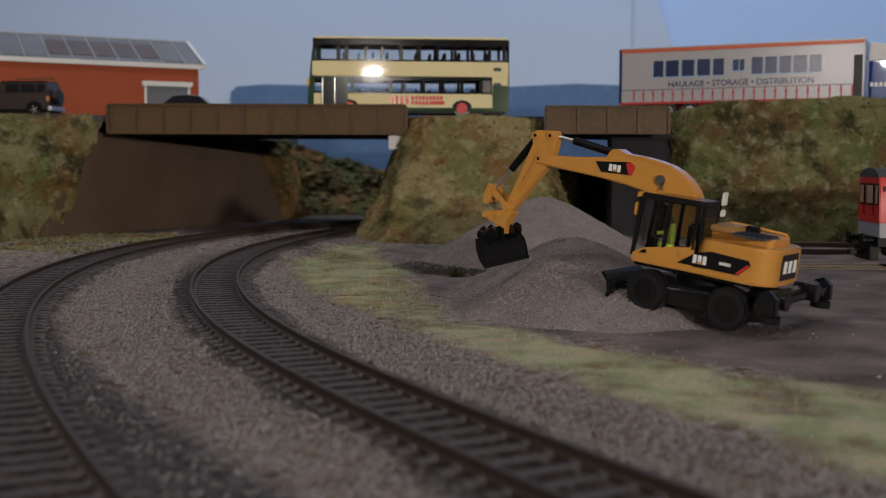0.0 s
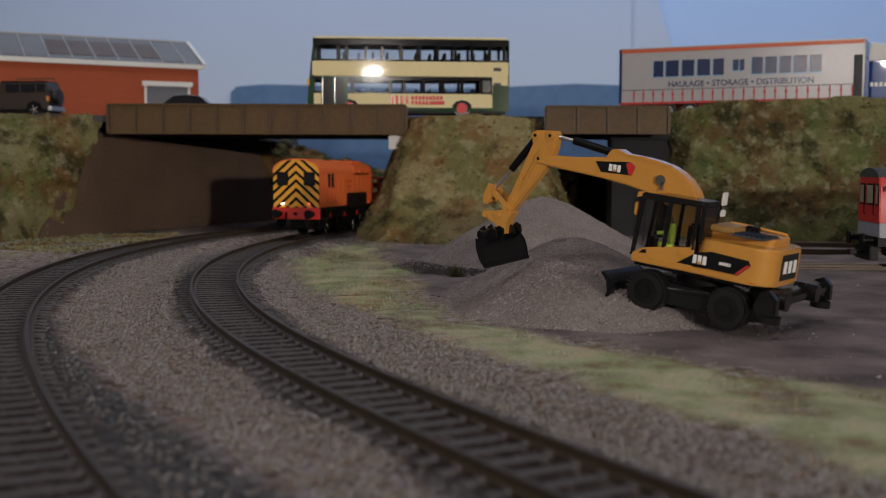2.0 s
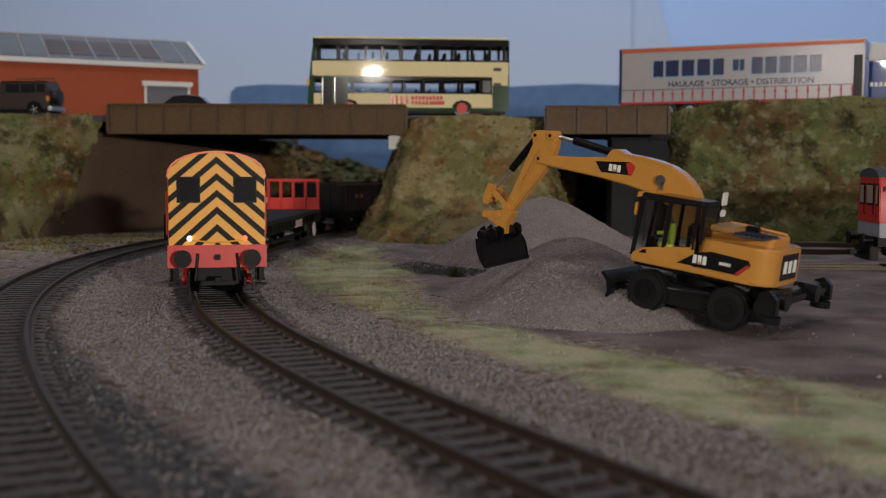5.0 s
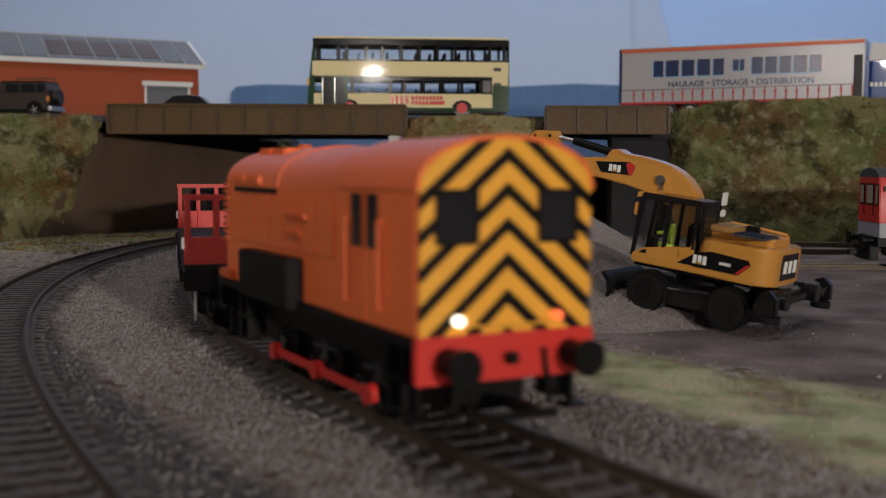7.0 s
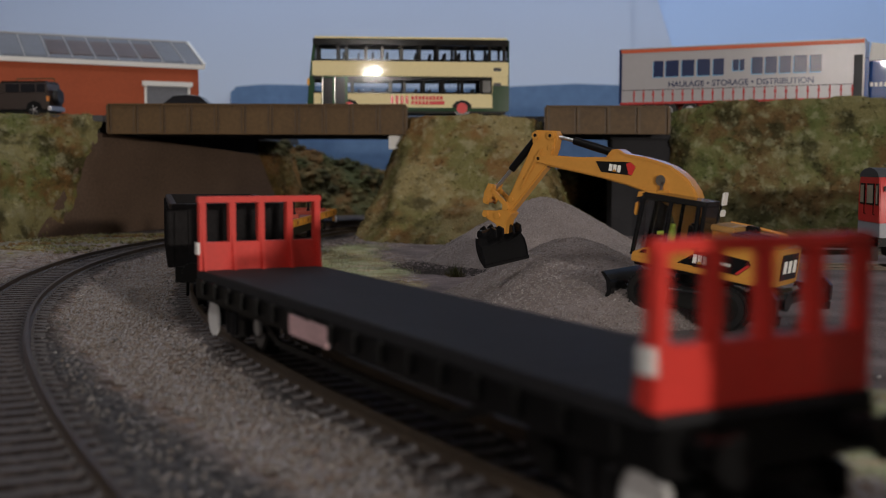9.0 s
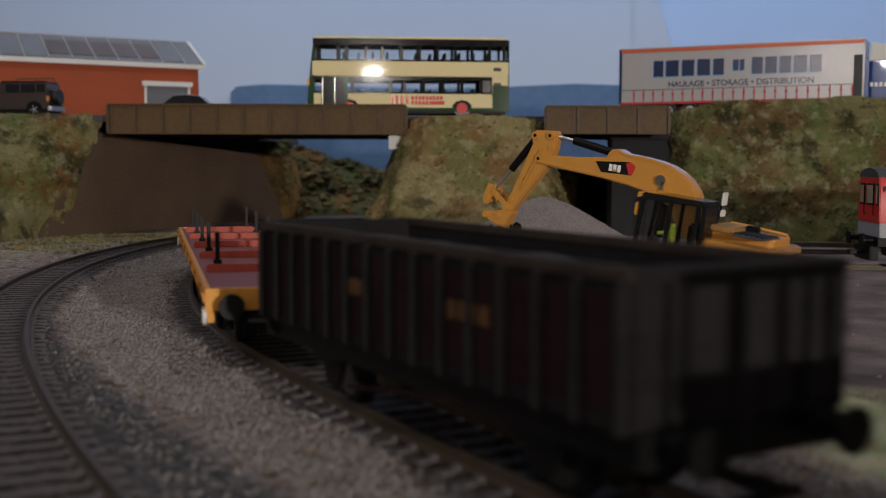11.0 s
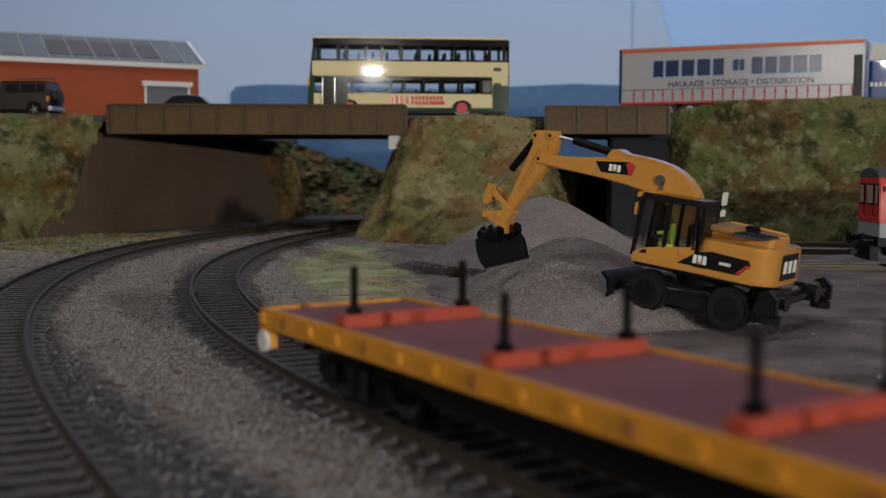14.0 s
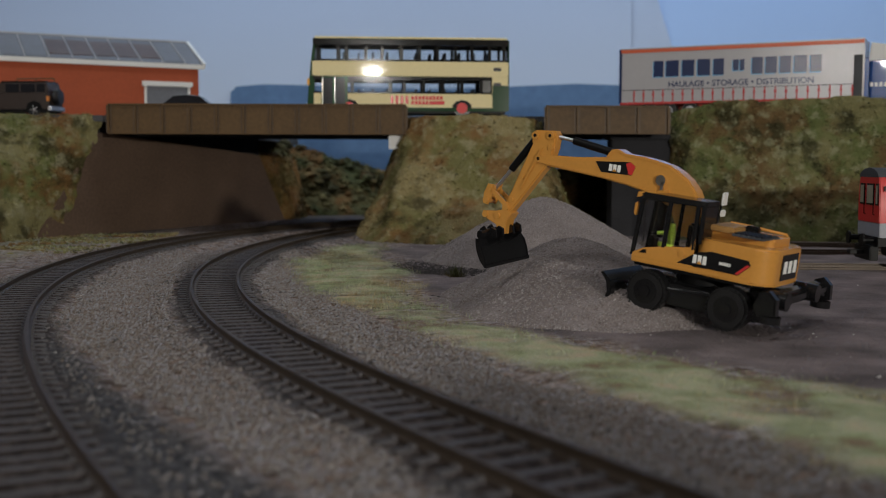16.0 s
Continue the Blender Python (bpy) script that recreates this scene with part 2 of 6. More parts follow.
def ground_material():
    m = bpy.data.materials.new("layout_ground")
    m.use_nodes = True
    nt = m.node_tree
    bs = nt.nodes["Principled BSDF"]
    bs.inputs["Roughness"].default_value = 0.92
    bs.inputs["Specular IOR Level"].default_value = 0.25
    tc = nt.nodes.new("ShaderNodeTexCoord")

    def noisy(scale, detail=3):
        n = nt.nodes.new("ShaderNodeTexNoise")
        n.inputs["Scale"].default_value, n.inputs["Detail"].default_value = scale, detail
        nt.links.new(tc.outputs["Object"], n.inputs["Vector"])
        return n

    def ramp(src, *stops):
        r = nt.nodes.new("ShaderNodeValToRGB")
        el = r.color_ramp.elements
        while len(el) < len(stops):
            el.new(0.5)
        for e, (p, c) in zip(el, stops):
            e.position, e.color = p, (*[v * 1.3 for v in c], 1)
        nt.links.new(src, r.inputs[0])
        return r

    def blend(fac, a, b):
        mx = nt.nodes.new("ShaderNodeMix")
        mx.data_type = "RGBA"
        nt.links.new(fac, mx.inputs[0])
        nt.links.new(a, mx.inputs[6])
        nt.links.new(b, mx.inputs[7])
        return mx.outputs[2]

    vor = nt.nodes.new("ShaderNodeTexVoronoi")
    vor.inputs["Scale"].default_value = 750
    nt.links.new(tc.outputs["Object"], vor.inputs["Vector"])
    sep = nt.nodes.new("ShaderNodeSeparateColor")
    nt.links.new(vor.outputs["Color"], sep.inputs[0])
    big = noisy(28, 4)
    gravel = ramp(sep.outputs[0], (0.0, (0.135, 0.105, 0.090)), (0.4, (0.215, 0.172, 0.150)), (0.75, (0.30, 0.248, 0.225)), (1.0, (0.50, 0.44, 0.42)))
    gravel2 = ramp(sep.outputs[1], (0.0, (0.120, 0.104, 0.104)), (0.6, (0.215, 0.186, 0.182)), (1.0, (0.34, 0.30, 0.30)))
    fb = ramp(big.outputs["Fac"], (0.40, (0, 0, 0)), (0.62, (1, 1, 1)))
    base = blend(fb.outputs[0], gravel.outputs[0], gravel2.outputs[0])
    earth = ramp(noisy(260, 4).outputs["Fac"], (0.38, (0.075, 0.050, 0.038)), (0.6, (0.25, 0.185, 0.150)))
    fe = ramp(noisy(170, 6).outputs["Fac"], (0.46, (0, 0, 0)), (0.56, (0.85, 0.85, 0.85)))
    lilac = ramp(noisy(230, 5).outputs["Fac"], (0.52, (0, 0, 0)), (0.62, (0.6, 0.6, 0.6)))
    pale = ramp(noisy(520, 3).outputs["Fac"], (0.4, (0.22, 0.205, 0.225)), (0.6, (0.40, 0.375, 0.395)))
    base = blend(fe.outputs[0], base, earth.outputs[0])
    base = blend(lilac.outputs[0], base, pale.outputs[0])
    ball = ramp(sep.outputs[1], (0.0, (0.030, 0.030, 0.034)), (0.6, (0.062, 0.061, 0.067)), (1.0, (0.14, 0.135, 0.14)))
    yard = ramp(noisy(45, 6).outputs["Fac"], (0.3, (0.085, 0.072, 0.074)), (0.55, (0.165, 0.138, 0.142)), (0.75, (0.25, 0.21, 0.21)))
    grass = ramp(noisy(70, 5).outputs["Fac"], (0.33, (0.20, 0.150, 0.095)), (0.43, (0.26, 0.290, 0.160)), (0.55, (0.37, 0.385, 0.25)), (0.66, (0.46, 0.39, 0.27)))
    col = base
    # near-black ballast colour that includes the shade of the sleeper gaps
    shaded_bed = ramp(sep.outputs[2], (0.0, (0.014, 0.010, 0.009)), (0.75, (0.040, 0.028, 0.024)), (1.0, (0.11, 0.092, 0.085)))
    for key, c in (("yard", yard), ("ballast", ball), ("grass", grass), ("shaded_bed", shaded_bed)):
        at = nt.nodes.new("ShaderNodeAttribute")
        at.attribute_name = key
        col = blend(at.outputs["Fac"], col, c.outputs[0])
    nt.links.new(col, bs.inputs["Base Color"])
    b = nt.nodes.new("ShaderNodeBump")
    b.inputs["Distance"].default_value = 0.8 * K
    nt.links.new(vor.outputs["Distance"], b.inputs["Height"])
    b.invert = True
    nt.links.new(b.outputs[0], bs.inputs["Normal"])
    return m


GROUND = ground_mesh()


# ---- track: rails, and every sleeper by itself ----
def offset_line(line, o):
    t = np.gradient(line, axis=0)
    t /= np.linalg.norm(t, axis=1)[:, None]
    return line + np.stack([-t[:, 1], t[:, 0]], 1) * o


def rail_mesh(line, o, step=5):
    prof = [(-1.1, -2.5), (-1.1, -2.1), (-0.35, -1.7), (-0.35, -0.8), (-0.55, -0.5), (-0.5, 0.0), (0.5, 0.0), (0.55, -0.5), (0.35, -0.8), (0.35, -1.7), (1.1, -2.1), (1.1, -2.5)]
    c = line[::step]
    t = np.gradient(c, axis=0)
    t /= np.linalg.norm(t, axis=1)[:, None]
    n = np.stack([-t[:, 1], t[:, 0]], 1)
    vs, fs, k = [], [], len(prof)
    for i in range(len(c)):
        for a, z in prof:
            vs.append((c[i, 0] + n[i, 0] * (o + a), c[i, 1] + n[i, 1] * (o + a), z))
    for i in range(len(c) - 1):
        for j in range(k):
            fs.append((i * k + j, i * k + (j + 1) % k, (i + 1) * k + (j + 1) % k, (i + 1) * k + j))
    return vs, fs


def track(line, label, lo, hi):
    tr = thing("railway_track", label, "track")
    for o in (8.65, -8.65):
        mesh_part("rail", *rail_mesh(line, o), M_RAIL, tr)
    bm = box(bmesh.new(), -13.4, -1.25, -5.0, 13.4, 1.25, -2.45, 0.08)
    for o in (8.65, -8.65):
        for e in (-1, 1):
            box(bm, o + e * 1.35 - 0.5, -0.9, -2.6, o + e * 1.35 + 0.5, 0.9, -1.9)
    first = part("sleeper", bm, M_SLEEPER, tr)
    s = lo
    me = first.data
    count = 0
    while s < hi:
        p, q = line[int(s)], line[int(s) + 1]
        a = math.atan2(q[1] - p[1], q[0] - p[0]) - math.pi / 2 + random.uniform(-0.02, 0.02)
        m = Matrix.Translation((p[0] * K, p[1] * K, random.uniform(-0.04, 0.06) * K)) @ Matrix.Rotation(a, 4, "Z")
        if count == 0:
            first.matrix_basis = m
        elif count < 290:
            ob = new("sleeper", me)
            ob.parent, ob.matrix_basis = tr, m
        count += 1
        s += 6.9
    return tr


TRACK_B = track(LINE_B, "curved track with brown rails and dark plastic sleepers", 1050, 2850)
TRACK_A = track(LINE_A, "outer curved track with brown rails on grey sleepers", 300, 1350)


# ---- banks, bridges, backdrop ----
def foliage_material(name, dark, green, straw, rust, pale, scale=24, gain=1.0, island=0.0):
    """Soft patches of several scatter colours that run through bank, clumps and fibres alike."""
    m = bpy.data.materials.new(name)
    m.use_nodes = True
    nt = m.node_tree
    bs = nt.nodes["Principled BSDF"]
    bs.inputs["Roughness"].default_value = 0.9
    bs.inputs["Specular IOR Level"].default_value = 0.2
    geo = nt.nodes.new("ShaderNodeNewGeometry")

    def patches(freq, lo, hi, top, shift, detail=4.0):
        off = nt.nodes.new("ShaderNodeVectorMath")
        off.operation = "ADD"
        off.inputs[1].default_value = (shift, shift * 0.7, -shift)
        nt.links.new(geo.outputs["Position"], off.inputs[0])
        nz = nt.nodes.new("ShaderNodeTexNoise")
        nz.inputs["Scale"].default_value, nz.inputs["Detail"].default_value, nz.inputs["Roughness"].default_value = freq, detail, 0.6
        nt.links.new(off.outputs[0], nz.inputs["Vector"])
        mr = nt.nodes.new("ShaderNodeMapRange")
        mr.inputs[1].default_value, mr.inputs[2].default_value, mr.inputs[4].default_value = lo, hi, top
        nt.links.new(nz.outputs["Fac"], mr.inputs[0])
        return mr.outputs[0]

    def over(under, fac, color):
        mx = nt.nodes.new("ShaderNodeMix")
        mx.data_type = "RGBA"
        nt.links.new(fac, mx.inputs[0])
        if isinstance(under, tuple):
            mx.inputs[6].default_value = (*[v * gain for v in under], 1)
        else:
            nt.links.new(under, mx.inputs[6])
        mx.inputs[7].default_value = (*[v * gain for v in color], 1)
        return mx.outputs[2]

    out = over(green, patches(scale, 0.44, 0.56, 1.0, 0.0), straw)
    out = over(out, patches(scale * 1.2, 0.48, 0.60, 0.9, 3.1), rust)
    out = over(out, patches(scale * 1.7, 0.53, 0.64, 0.85, 7.7), dark)
    out = over(out, patches(scale * 6, 0.52, 0.66, 0.6, 11.3, 4.0), pale)
    if island:
        mr = nt.nodes.new("ShaderNodeMapRange")
        mr.inputs[3].default_value, mr.inputs[4].default_value = 1 - island, 1 + island
        nt.links.new(geo.outputs["Random Per Island"], mr.inputs[0])
        vm = nt.nodes.new("ShaderNodeVectorMath")
        vm.operation = "SCALE"
        nt.links.new(out, vm.inputs[0])
        nt.links.new(mr.outputs[0], vm.inputs["Scale"])
        out = vm.outputs[0]
    nt.links.new(out, bs.inputs["Base Color"])
    bp = nt.nodes.new("ShaderNodeBump")
    bp.inputs["Distance"].default_value = 1.0 * K
    n2 = nt.nodes.new("ShaderNodeTexNoise")
    n2.inputs["Scale"].default_value, n2.inputs["Detail"].default_value = 500, 4
    nt.links.new(geo.outputs["Position"], n2.inputs["Vector"])
    nt.links.new(n2.outputs["Fac"], bp.inputs["Height"])
    nt.links.new(bp.outputs[0], bs.inputs["Normal"])
    return m


# dark, green, straw, rust, pale
PALE = ((0.060, 0.050, 0.022), (0.170, 0.158, 0.062), (0.270, 0.225, 0.110), (0.190, 0.105, 0.040), (0.340, 0.310, 0.190))
DEEP = ((0.036, 0.036, 0.015), (0.112, 0.130, 0.046), (0.172, 0.160, 0.072), (0.125, 0.076, 0.032), (0.290, 0.290, 0.175))
DUSK = ((0.024, 0.026, 0.012), (0.060, 0.066, 0.026), (0.105, 0.088, 0.038), (0.160, 0.085, 0.032), (0.125, 0.125, 0.065))
M_BANK = foliage_material("scatter_bank", *PALE)
MOSS = ((0.042, 0.038, 0.016), (0.130, 0.140, 0.050), (0.205, 0.185, 0.085), (0.165, 0.085, 0.030), (0.300, 0.285, 0.180))
M_BANKW = foliage_material("mossy_bank", *MOSS)
M_BANKG = foliage_material("green_bank", *DEEP)
M_FAR = foliage_material("far_bank", *DUSK)
RUSTY = ((0.035, 0.026, 0.012), (0.100, 0.075, 0.024), (0.165, 0.100, 0.032), (0.21, 0.110, 0.040), (0.22, 0.170, 0.075))
M_VERGE = foliage_material("rusty_bank", *RUSTY)


def resample(pts, n):
    p = np.array(pts, float)
    d = np.concatenate([[0], np.cumsum(np.linalg.norm(np.diff(p, axis=0), axis=1))])
    t = np.linspace(0, d[-1], n)
    return np.stack([np.interp(t, d, p[:, k]) for k in range(p.shape[1])], 1)


TUFT_SITES = {}


def bank(name, label, toe, top, material, rough=5.0, nu=170, nv=56, bulge=0.18, seed=0):
    """A planted slope from a toe line to a top line (both x, y, z), with an uneven face."""
    a, b = resample(toe, nu), resample(top, nu)
    vs, fs, sites = [], [], []
    for j in range(nv):
        v = j / (nv - 1)
        for i in range(nu):
            p = a[i] * (1 - v) + b[i] * v
            q = Vector(p)
            q.z += bulge * (b[i][2] - a[i][2]) * math.sin(math.pi * v) * 0.6
            d = noise.noise_vector(q * 0.045 + Vector((seed, 0, 0))) * rough + noise.noise_vector(q * 0.16 + Vector((0, seed, 0))) * rough * 0.45
            f = min(1, 4 * v + 0.1)
            d += noise.noise_vector(q * 0.4 + Vector((0, 0, seed))) * rough * 0.22
            q += Vector((d.x, d.y, d.z * 0.6)) * f
            vs.append(tuple(q))
    for j in range(nv - 1):
        for i in range(nu - 1):
            fs.append((j * nu + i, j * nu + i + 1, (j + 1) * nu + i + 1, (j + 1) * nu + i))
    ob = mesh_part(name, vs, fs, material, smooth=True)
    TUFT_SITES[ob.name] = (vs, fs)
    return tagged(ob, label, "embankment", kind="structure")


Z0 = -7
bank("embankment_middle", "embankment covered in green and straw model scatter", [(-62, 960, Z0), (-62, 860, Z0), (-64, 800, Z0), (-62, 748, Z0), (-40, 712, Z0), (20, 694, Z0), (75, 700, Z0), (92, 730, Z0), (98, 800, Z0), (98, 960, Z0)],
     [(-24, 960, 77), (-26, 850, 78), (-27, 800, 78), (-23, 780, 79), (-10, 770, 80), (25, 768, 80), (52, 768, 79), (66, 775, 76), (74, 800, 76), (74, 960, 76)], M_BANK, seed=2, bulge=-0.16)
bank("embankment_east", "steep embankment of dark green and straw scatter", [(160, 960, Z0), (160, 800, Z0), (163, 752, Z0), (200, 742, Z0), (240, 735, Z0), (330, 725, Z0), (560, 705, Z0)],
     [(162, 960, 80), (160, 820, 80), (163, 788, 84), (190, 772, 90), (250, 768, 92), (330, 760, 94), (560, 740, 94)], M_BANKG, seed=5, nu=230)
bank("embankment_west", "embankment of pale green scatter beside the wall", [(-560, 610, Z0), (-350, 625, Z0), (-300, 640, Z0), (-290, 676, Z0), (-283, 714, Z0), (-275, 742, Z0), (-268, 762, Z0)],
     [(-560, 796, 80.6), (-340, 797, 80.6), (-300, 797, 81), (-272, 797, 81), (-256, 797, 80), (-247, 804, 74)], M_BANKW, seed=9)
bank("hillside_far", "dark bushy hillside behind the railway", [(-330, 1130, Z0), (-190, 1120, Z0), (-90, 1120, Z0), (20, 1150, Z0), (150, 1205, Z0)],
     [(-330, 1190, 92), (-190, 1180, 76), (-140, 1180, 58), (-60, 1180, 38), (20, 1200, 16)], M_FAR, rough=7, seed=12)
bank("hillside_verge", "straw-coloured slope beside the end of the wall", [(-149, 1024, Z0), (-143, 1028, Z0), (-137, 1034, Z0), (-134, 1080, Z0)],
     [(-182, 1000, 60), (-172, 1022, 58), (-152, 1050, 54), (-148, 1090, 54)], M_VERGE, rough=2, nu=30, nv=24, seed=15)
bank("hillside_east", "dark bushes behind the second bridge", [(90, 985, Z0), (150, 985, Z0), (260, 990, Z0)], [(90, 1010, 40), (150, 1010, 46), (260, 1015, 48)], M_FAR, rough=6, nu=50, nv=24, seed=18)

# road on the upper level, carried by both bridges; its unseen back part is added to keep lamp light off the abutment
tagged(part("road", B(-900, 797, 76, 900, 1045, 80.5), M_ROAD), "grey road on the upper level", "road", kind="structure")


M_RUNS = mat("pale_rust", (0.22, 0.135, 0.065), 0.7, 0, 0.3, 200, 900)
M_STEELB = mat("worn_girder_strip", (0.085, 0.052, 0.026), 0.55, 0, 0.4, 90, 400, 0.05)


def girder_bridge(label, x0, x1, y, z0, z1, pitch):
    br = thing("girder_bridge", label, "bridge", "bridges over the railway", mm(0, 0, 0))
    part("web", B(x0, y, z0, x1, y + 1.5, z1 - 0.6), M_BROWN, br)
    part("top_flange", B(x0 - 0.5, y - 2.0, z1 - 0.6, x1 + 0.5, y + 3, z1 + 0.6, bevel=0.2), M_BROWN, br)
    part("bottom_flange", B(x0 - 0.5, y - 2.0, z0 - 0.8, x1 + 0.5, y + 3, z0, bevel=0.2), M_BROWN, br)
    n = max(2, round((x1 - x0) / pitch))
    for i in range(n + 1):
        x = x0 + (x1 - x0) * i / n
        part("stiffener", B(x - 0.55, y - 2.3, z0, x + 0.55, y, z1 - 0.6), M_BROWN, br)
        part("rust_run", B(x - 0.5, y - 0.5, z0 + 0.4, x + 0.5, y - 0.35, z0 + random.uniform(3, 8)), M_RUNS, br, "pale rust run")
        part("joint_strip", B(x - 1.9, y - 0.35, z0, x + 1.9, y, z1 - 0.6), M_STEELB, br)
    # deck and hidden girders take the dark colour in place of shade
    part("deck", B(x0, y + 3, z0 + 2.5, x1, 942, z0 + 8), M_DARK, br, "deck underside, coloured dark for shade")
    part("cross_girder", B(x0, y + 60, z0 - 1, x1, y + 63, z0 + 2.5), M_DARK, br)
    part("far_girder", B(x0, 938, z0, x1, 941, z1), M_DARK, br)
    return br


girder_bridge("brown plate-girder bridge with stiffeners across two tracks", -236, -27, 778, 67.2, 87.3, 19)
girder_bridge("short brown plate-girder bridge beside the embankment", 71, 154, 756, 67.5, 85.6, 20)

# left abutment
d = Vector((-147 + 249, 1022 - 800, 0))
L = d.length
abut = thing("abutment", "tall plain brown abutment wall under the bridge", "wall", m=mm(-249, 800, 0, math.degrees(math.atan2(d.y, d.x))))
part("wall_face", E([(-66, -7), (L, -7), (L - 42, 54), (4, 68), (-2, 68)], 0, 6, 0.3), M_WALL, abut)
# black wall above the face stands in for the deck's shadow
part("bearing_shelf", B(-10, 9, -7, L - 30, 20, 76), M_DARK, abut, "bearing wall coloured black for the shadow under the deck")
part("bearing_pad", B(-39, 784, 56.5, -25, 796, 66.6, bevel=0.4), M_WHITE, abut, "pale bearing block").matrix_basis = abut.matrix_basis.inverted()
# right pier
pier = thing("bridge_pier", "dark pier under the second bridge", "pier")
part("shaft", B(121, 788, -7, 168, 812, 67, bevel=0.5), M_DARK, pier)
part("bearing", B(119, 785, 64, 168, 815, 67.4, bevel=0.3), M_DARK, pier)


def backdrop_material(name, low, high, z0, z1):
    m = mat(name, low, 0.95, 0, 0.03, 2.5, 60)
    nt = m.node_tree
    bs = nt.nodes["Principled BSDF"]
    geo = nt.nodes.new("ShaderNodeNewGeometry")
    sp = nt.nodes.new("ShaderNodeSeparateXYZ")
    nt.links.new(geo.outputs["Position"], sp.inputs[0])
    mr = nt.nodes.new("ShaderNodeMapRange")
    mr.inputs[1].default_value, mr.inputs[2].default_value = z0 * K, z1 * K
    nt.links.new(sp.outputs[2], mr.inputs[0])
    mx = nt.nodes.new("ShaderNodeMix")
    mx.data_type = "RGBA"
    mx.inputs[6].default_value, mx.inputs[7].default_value = (*low, 1), (*high, 1)
    nt.links.new(mr.outputs[0], mx.inputs[0])
    mul = nt.nodes.new("ShaderNodeMix")
    mul.data_type, mul.blend_type = "RGBA", "MULTIPLY"
    mul.inputs[0].default_value = 1
    nz = nt.nodes.new("ShaderNodeTexNoise")
    nz.inputs["Scale"].default_value = 3.0
    rp = nt.nodes.new("ShaderNodeValToRGB")
    rp.color_ramp.elements[0].color, rp.color_ramp.elements[1].color = (0.88, 0.88, 0.9, 1), (1, 1, 1, 1)
    nt.links.new(nz.outputs["Fac"], rp.inputs[0])
    nt.links.new(mx.outputs[2], mul.inputs[6])
    nt.links.new(rp.outputs[0], mul.inputs[7])
    nt.links.new(mul.outputs[2], bs.inputs["Base Color"])
    return m


M_SKY1 = backdrop_material("painted_sky", (0.50, 0.56, 0.66), (0.34, 0.42, 0.60), 60, 330)
M_SKY2 = backdrop_material("painted_blue_sky", (0.42, 0.56, 0.80), (0.32, 0.46, 0.76), 60, 330)
M_HILL = mat("painted_blue_hill", (0.085, 0.150, 0.270), 0.95, 0, 0.15, 8, 100)
tagged(part("backdrop", B(-1500, 1502, -60, 1500, 1508, 900), M_SKY2), "bright blue painted sky board", "backdrop", kind="structure")
tagged(part("backdrop_sheet", E([(-1500, -60), (252, -60), (252, 900), (-1500, 900)], 1490, 1493), M_SKY1), "grey-blue painted sky sheet", "backdrop", kind="structure")
tagged(part("backdrop_flap", E([(240, -60), (330, -60), (322, 150), (309, 205), (294, 250), (278, 300), (262, 420), (240, 420)], 1496, 1498), M_SKY1), "curled end of the painted sky sheet", "backdrop", kind="structure")
HILL = [(-1500, -60), (900, -60), (900, 150)]
for px, z in ((430, 150), (300, 152), (180, 156), (90, 152), (-20, 148), (-140, 152), (-240, 154), (-278, 151), (-286, 143), (-288, 60), (-1500, 60)):
    HILL.append((px, z))
tagged(part("backdrop_hill", E(HILL, 1484, 1487), M_HILL), "dusky blue painted hills on the backdrop", "backdrop", kind="structure")


# ---- gravel heaps ----
def grains(name, label, n, sampler, size, material, parent=None, category="gravel"):
    """Loose grains as one joined mesh; sampler gives x, y, z."""
    base = np.array([(1, 0, 0), (-1, 0, 0), (0, 1, 0), (0, -1, 0), (0, 0, 1), (0, 0, -1)], float)
    tri = np.array([(0, 2, 4), (2, 1, 4), (1, 3, 4), (3, 0, 4), (2, 0, 5), (1, 2, 5), (3, 1, 5), (0, 3, 5)])
    c = np.array([sampler() for _ in range(n)])
    r = np.random.uniform(size[0], size[1], (n, 1, 1)) * np.random.uniform(0.6, 1.3, (n, 6, 1))
    ang = np.random.uniform(0, 6.28, n)
    ca, sa = np.cos(ang), np.sin(ang)
    v = base[None] * r
    v = np.stack([v[:, :, 0] * ca[:, None] - v[:, :, 1] * sa[:, None] + 0.3 * v[:, :, 2], v[:, :, 0] * sa[:, None] + v[:, :, 1] * ca[:, None], v[:, :, 2] * 0.8], 2) + c[:, None]
    f = (tri[None] + (np.arange(n) * 6)[:, None, None]).reshape(-1, 3)
    me = bpy.data.meshes.new(name)
    me.from_pydata((v.reshape(-1, 3) * K).tolist(), [], f.tolist())
    me.update()
    me.materials.append(material)
    ob = new(name, me)
    if parent is not None:
        ob.parent = parent
    return tagged(ob, label, category if parent is None else "", kind="stuff")


M_GRAVEL = mat("heap_gravel", (0.245, 0.212, 0.210), 0.9, 0, 0.35, 60, 1100, 0.6)
M_GRAINB = mat("ballast_grain", (0.135, 0.125, 0.125), 0.85, 0, 0.55, 200, 900, 0, island=True)


def mixed_stone(name, *stops):
    """Stones of several colours, one to a stone."""
    m = mat(name, stops[0], 0.85, 0, 0.3, 160, 500, 0, island=True)
    el = [n for n in m.node_tree.nodes if n.type == "VALTORGB"][0].color_ramp.elements
    while len(el) < len(stops):
        el.new(0.5)
    for k, (e, c) in enumerate(zip(el, stops)):
        e.position, e.color = 0.16 + 0.74 * k / (len(stops) - 1), (*c, 1)
    return m


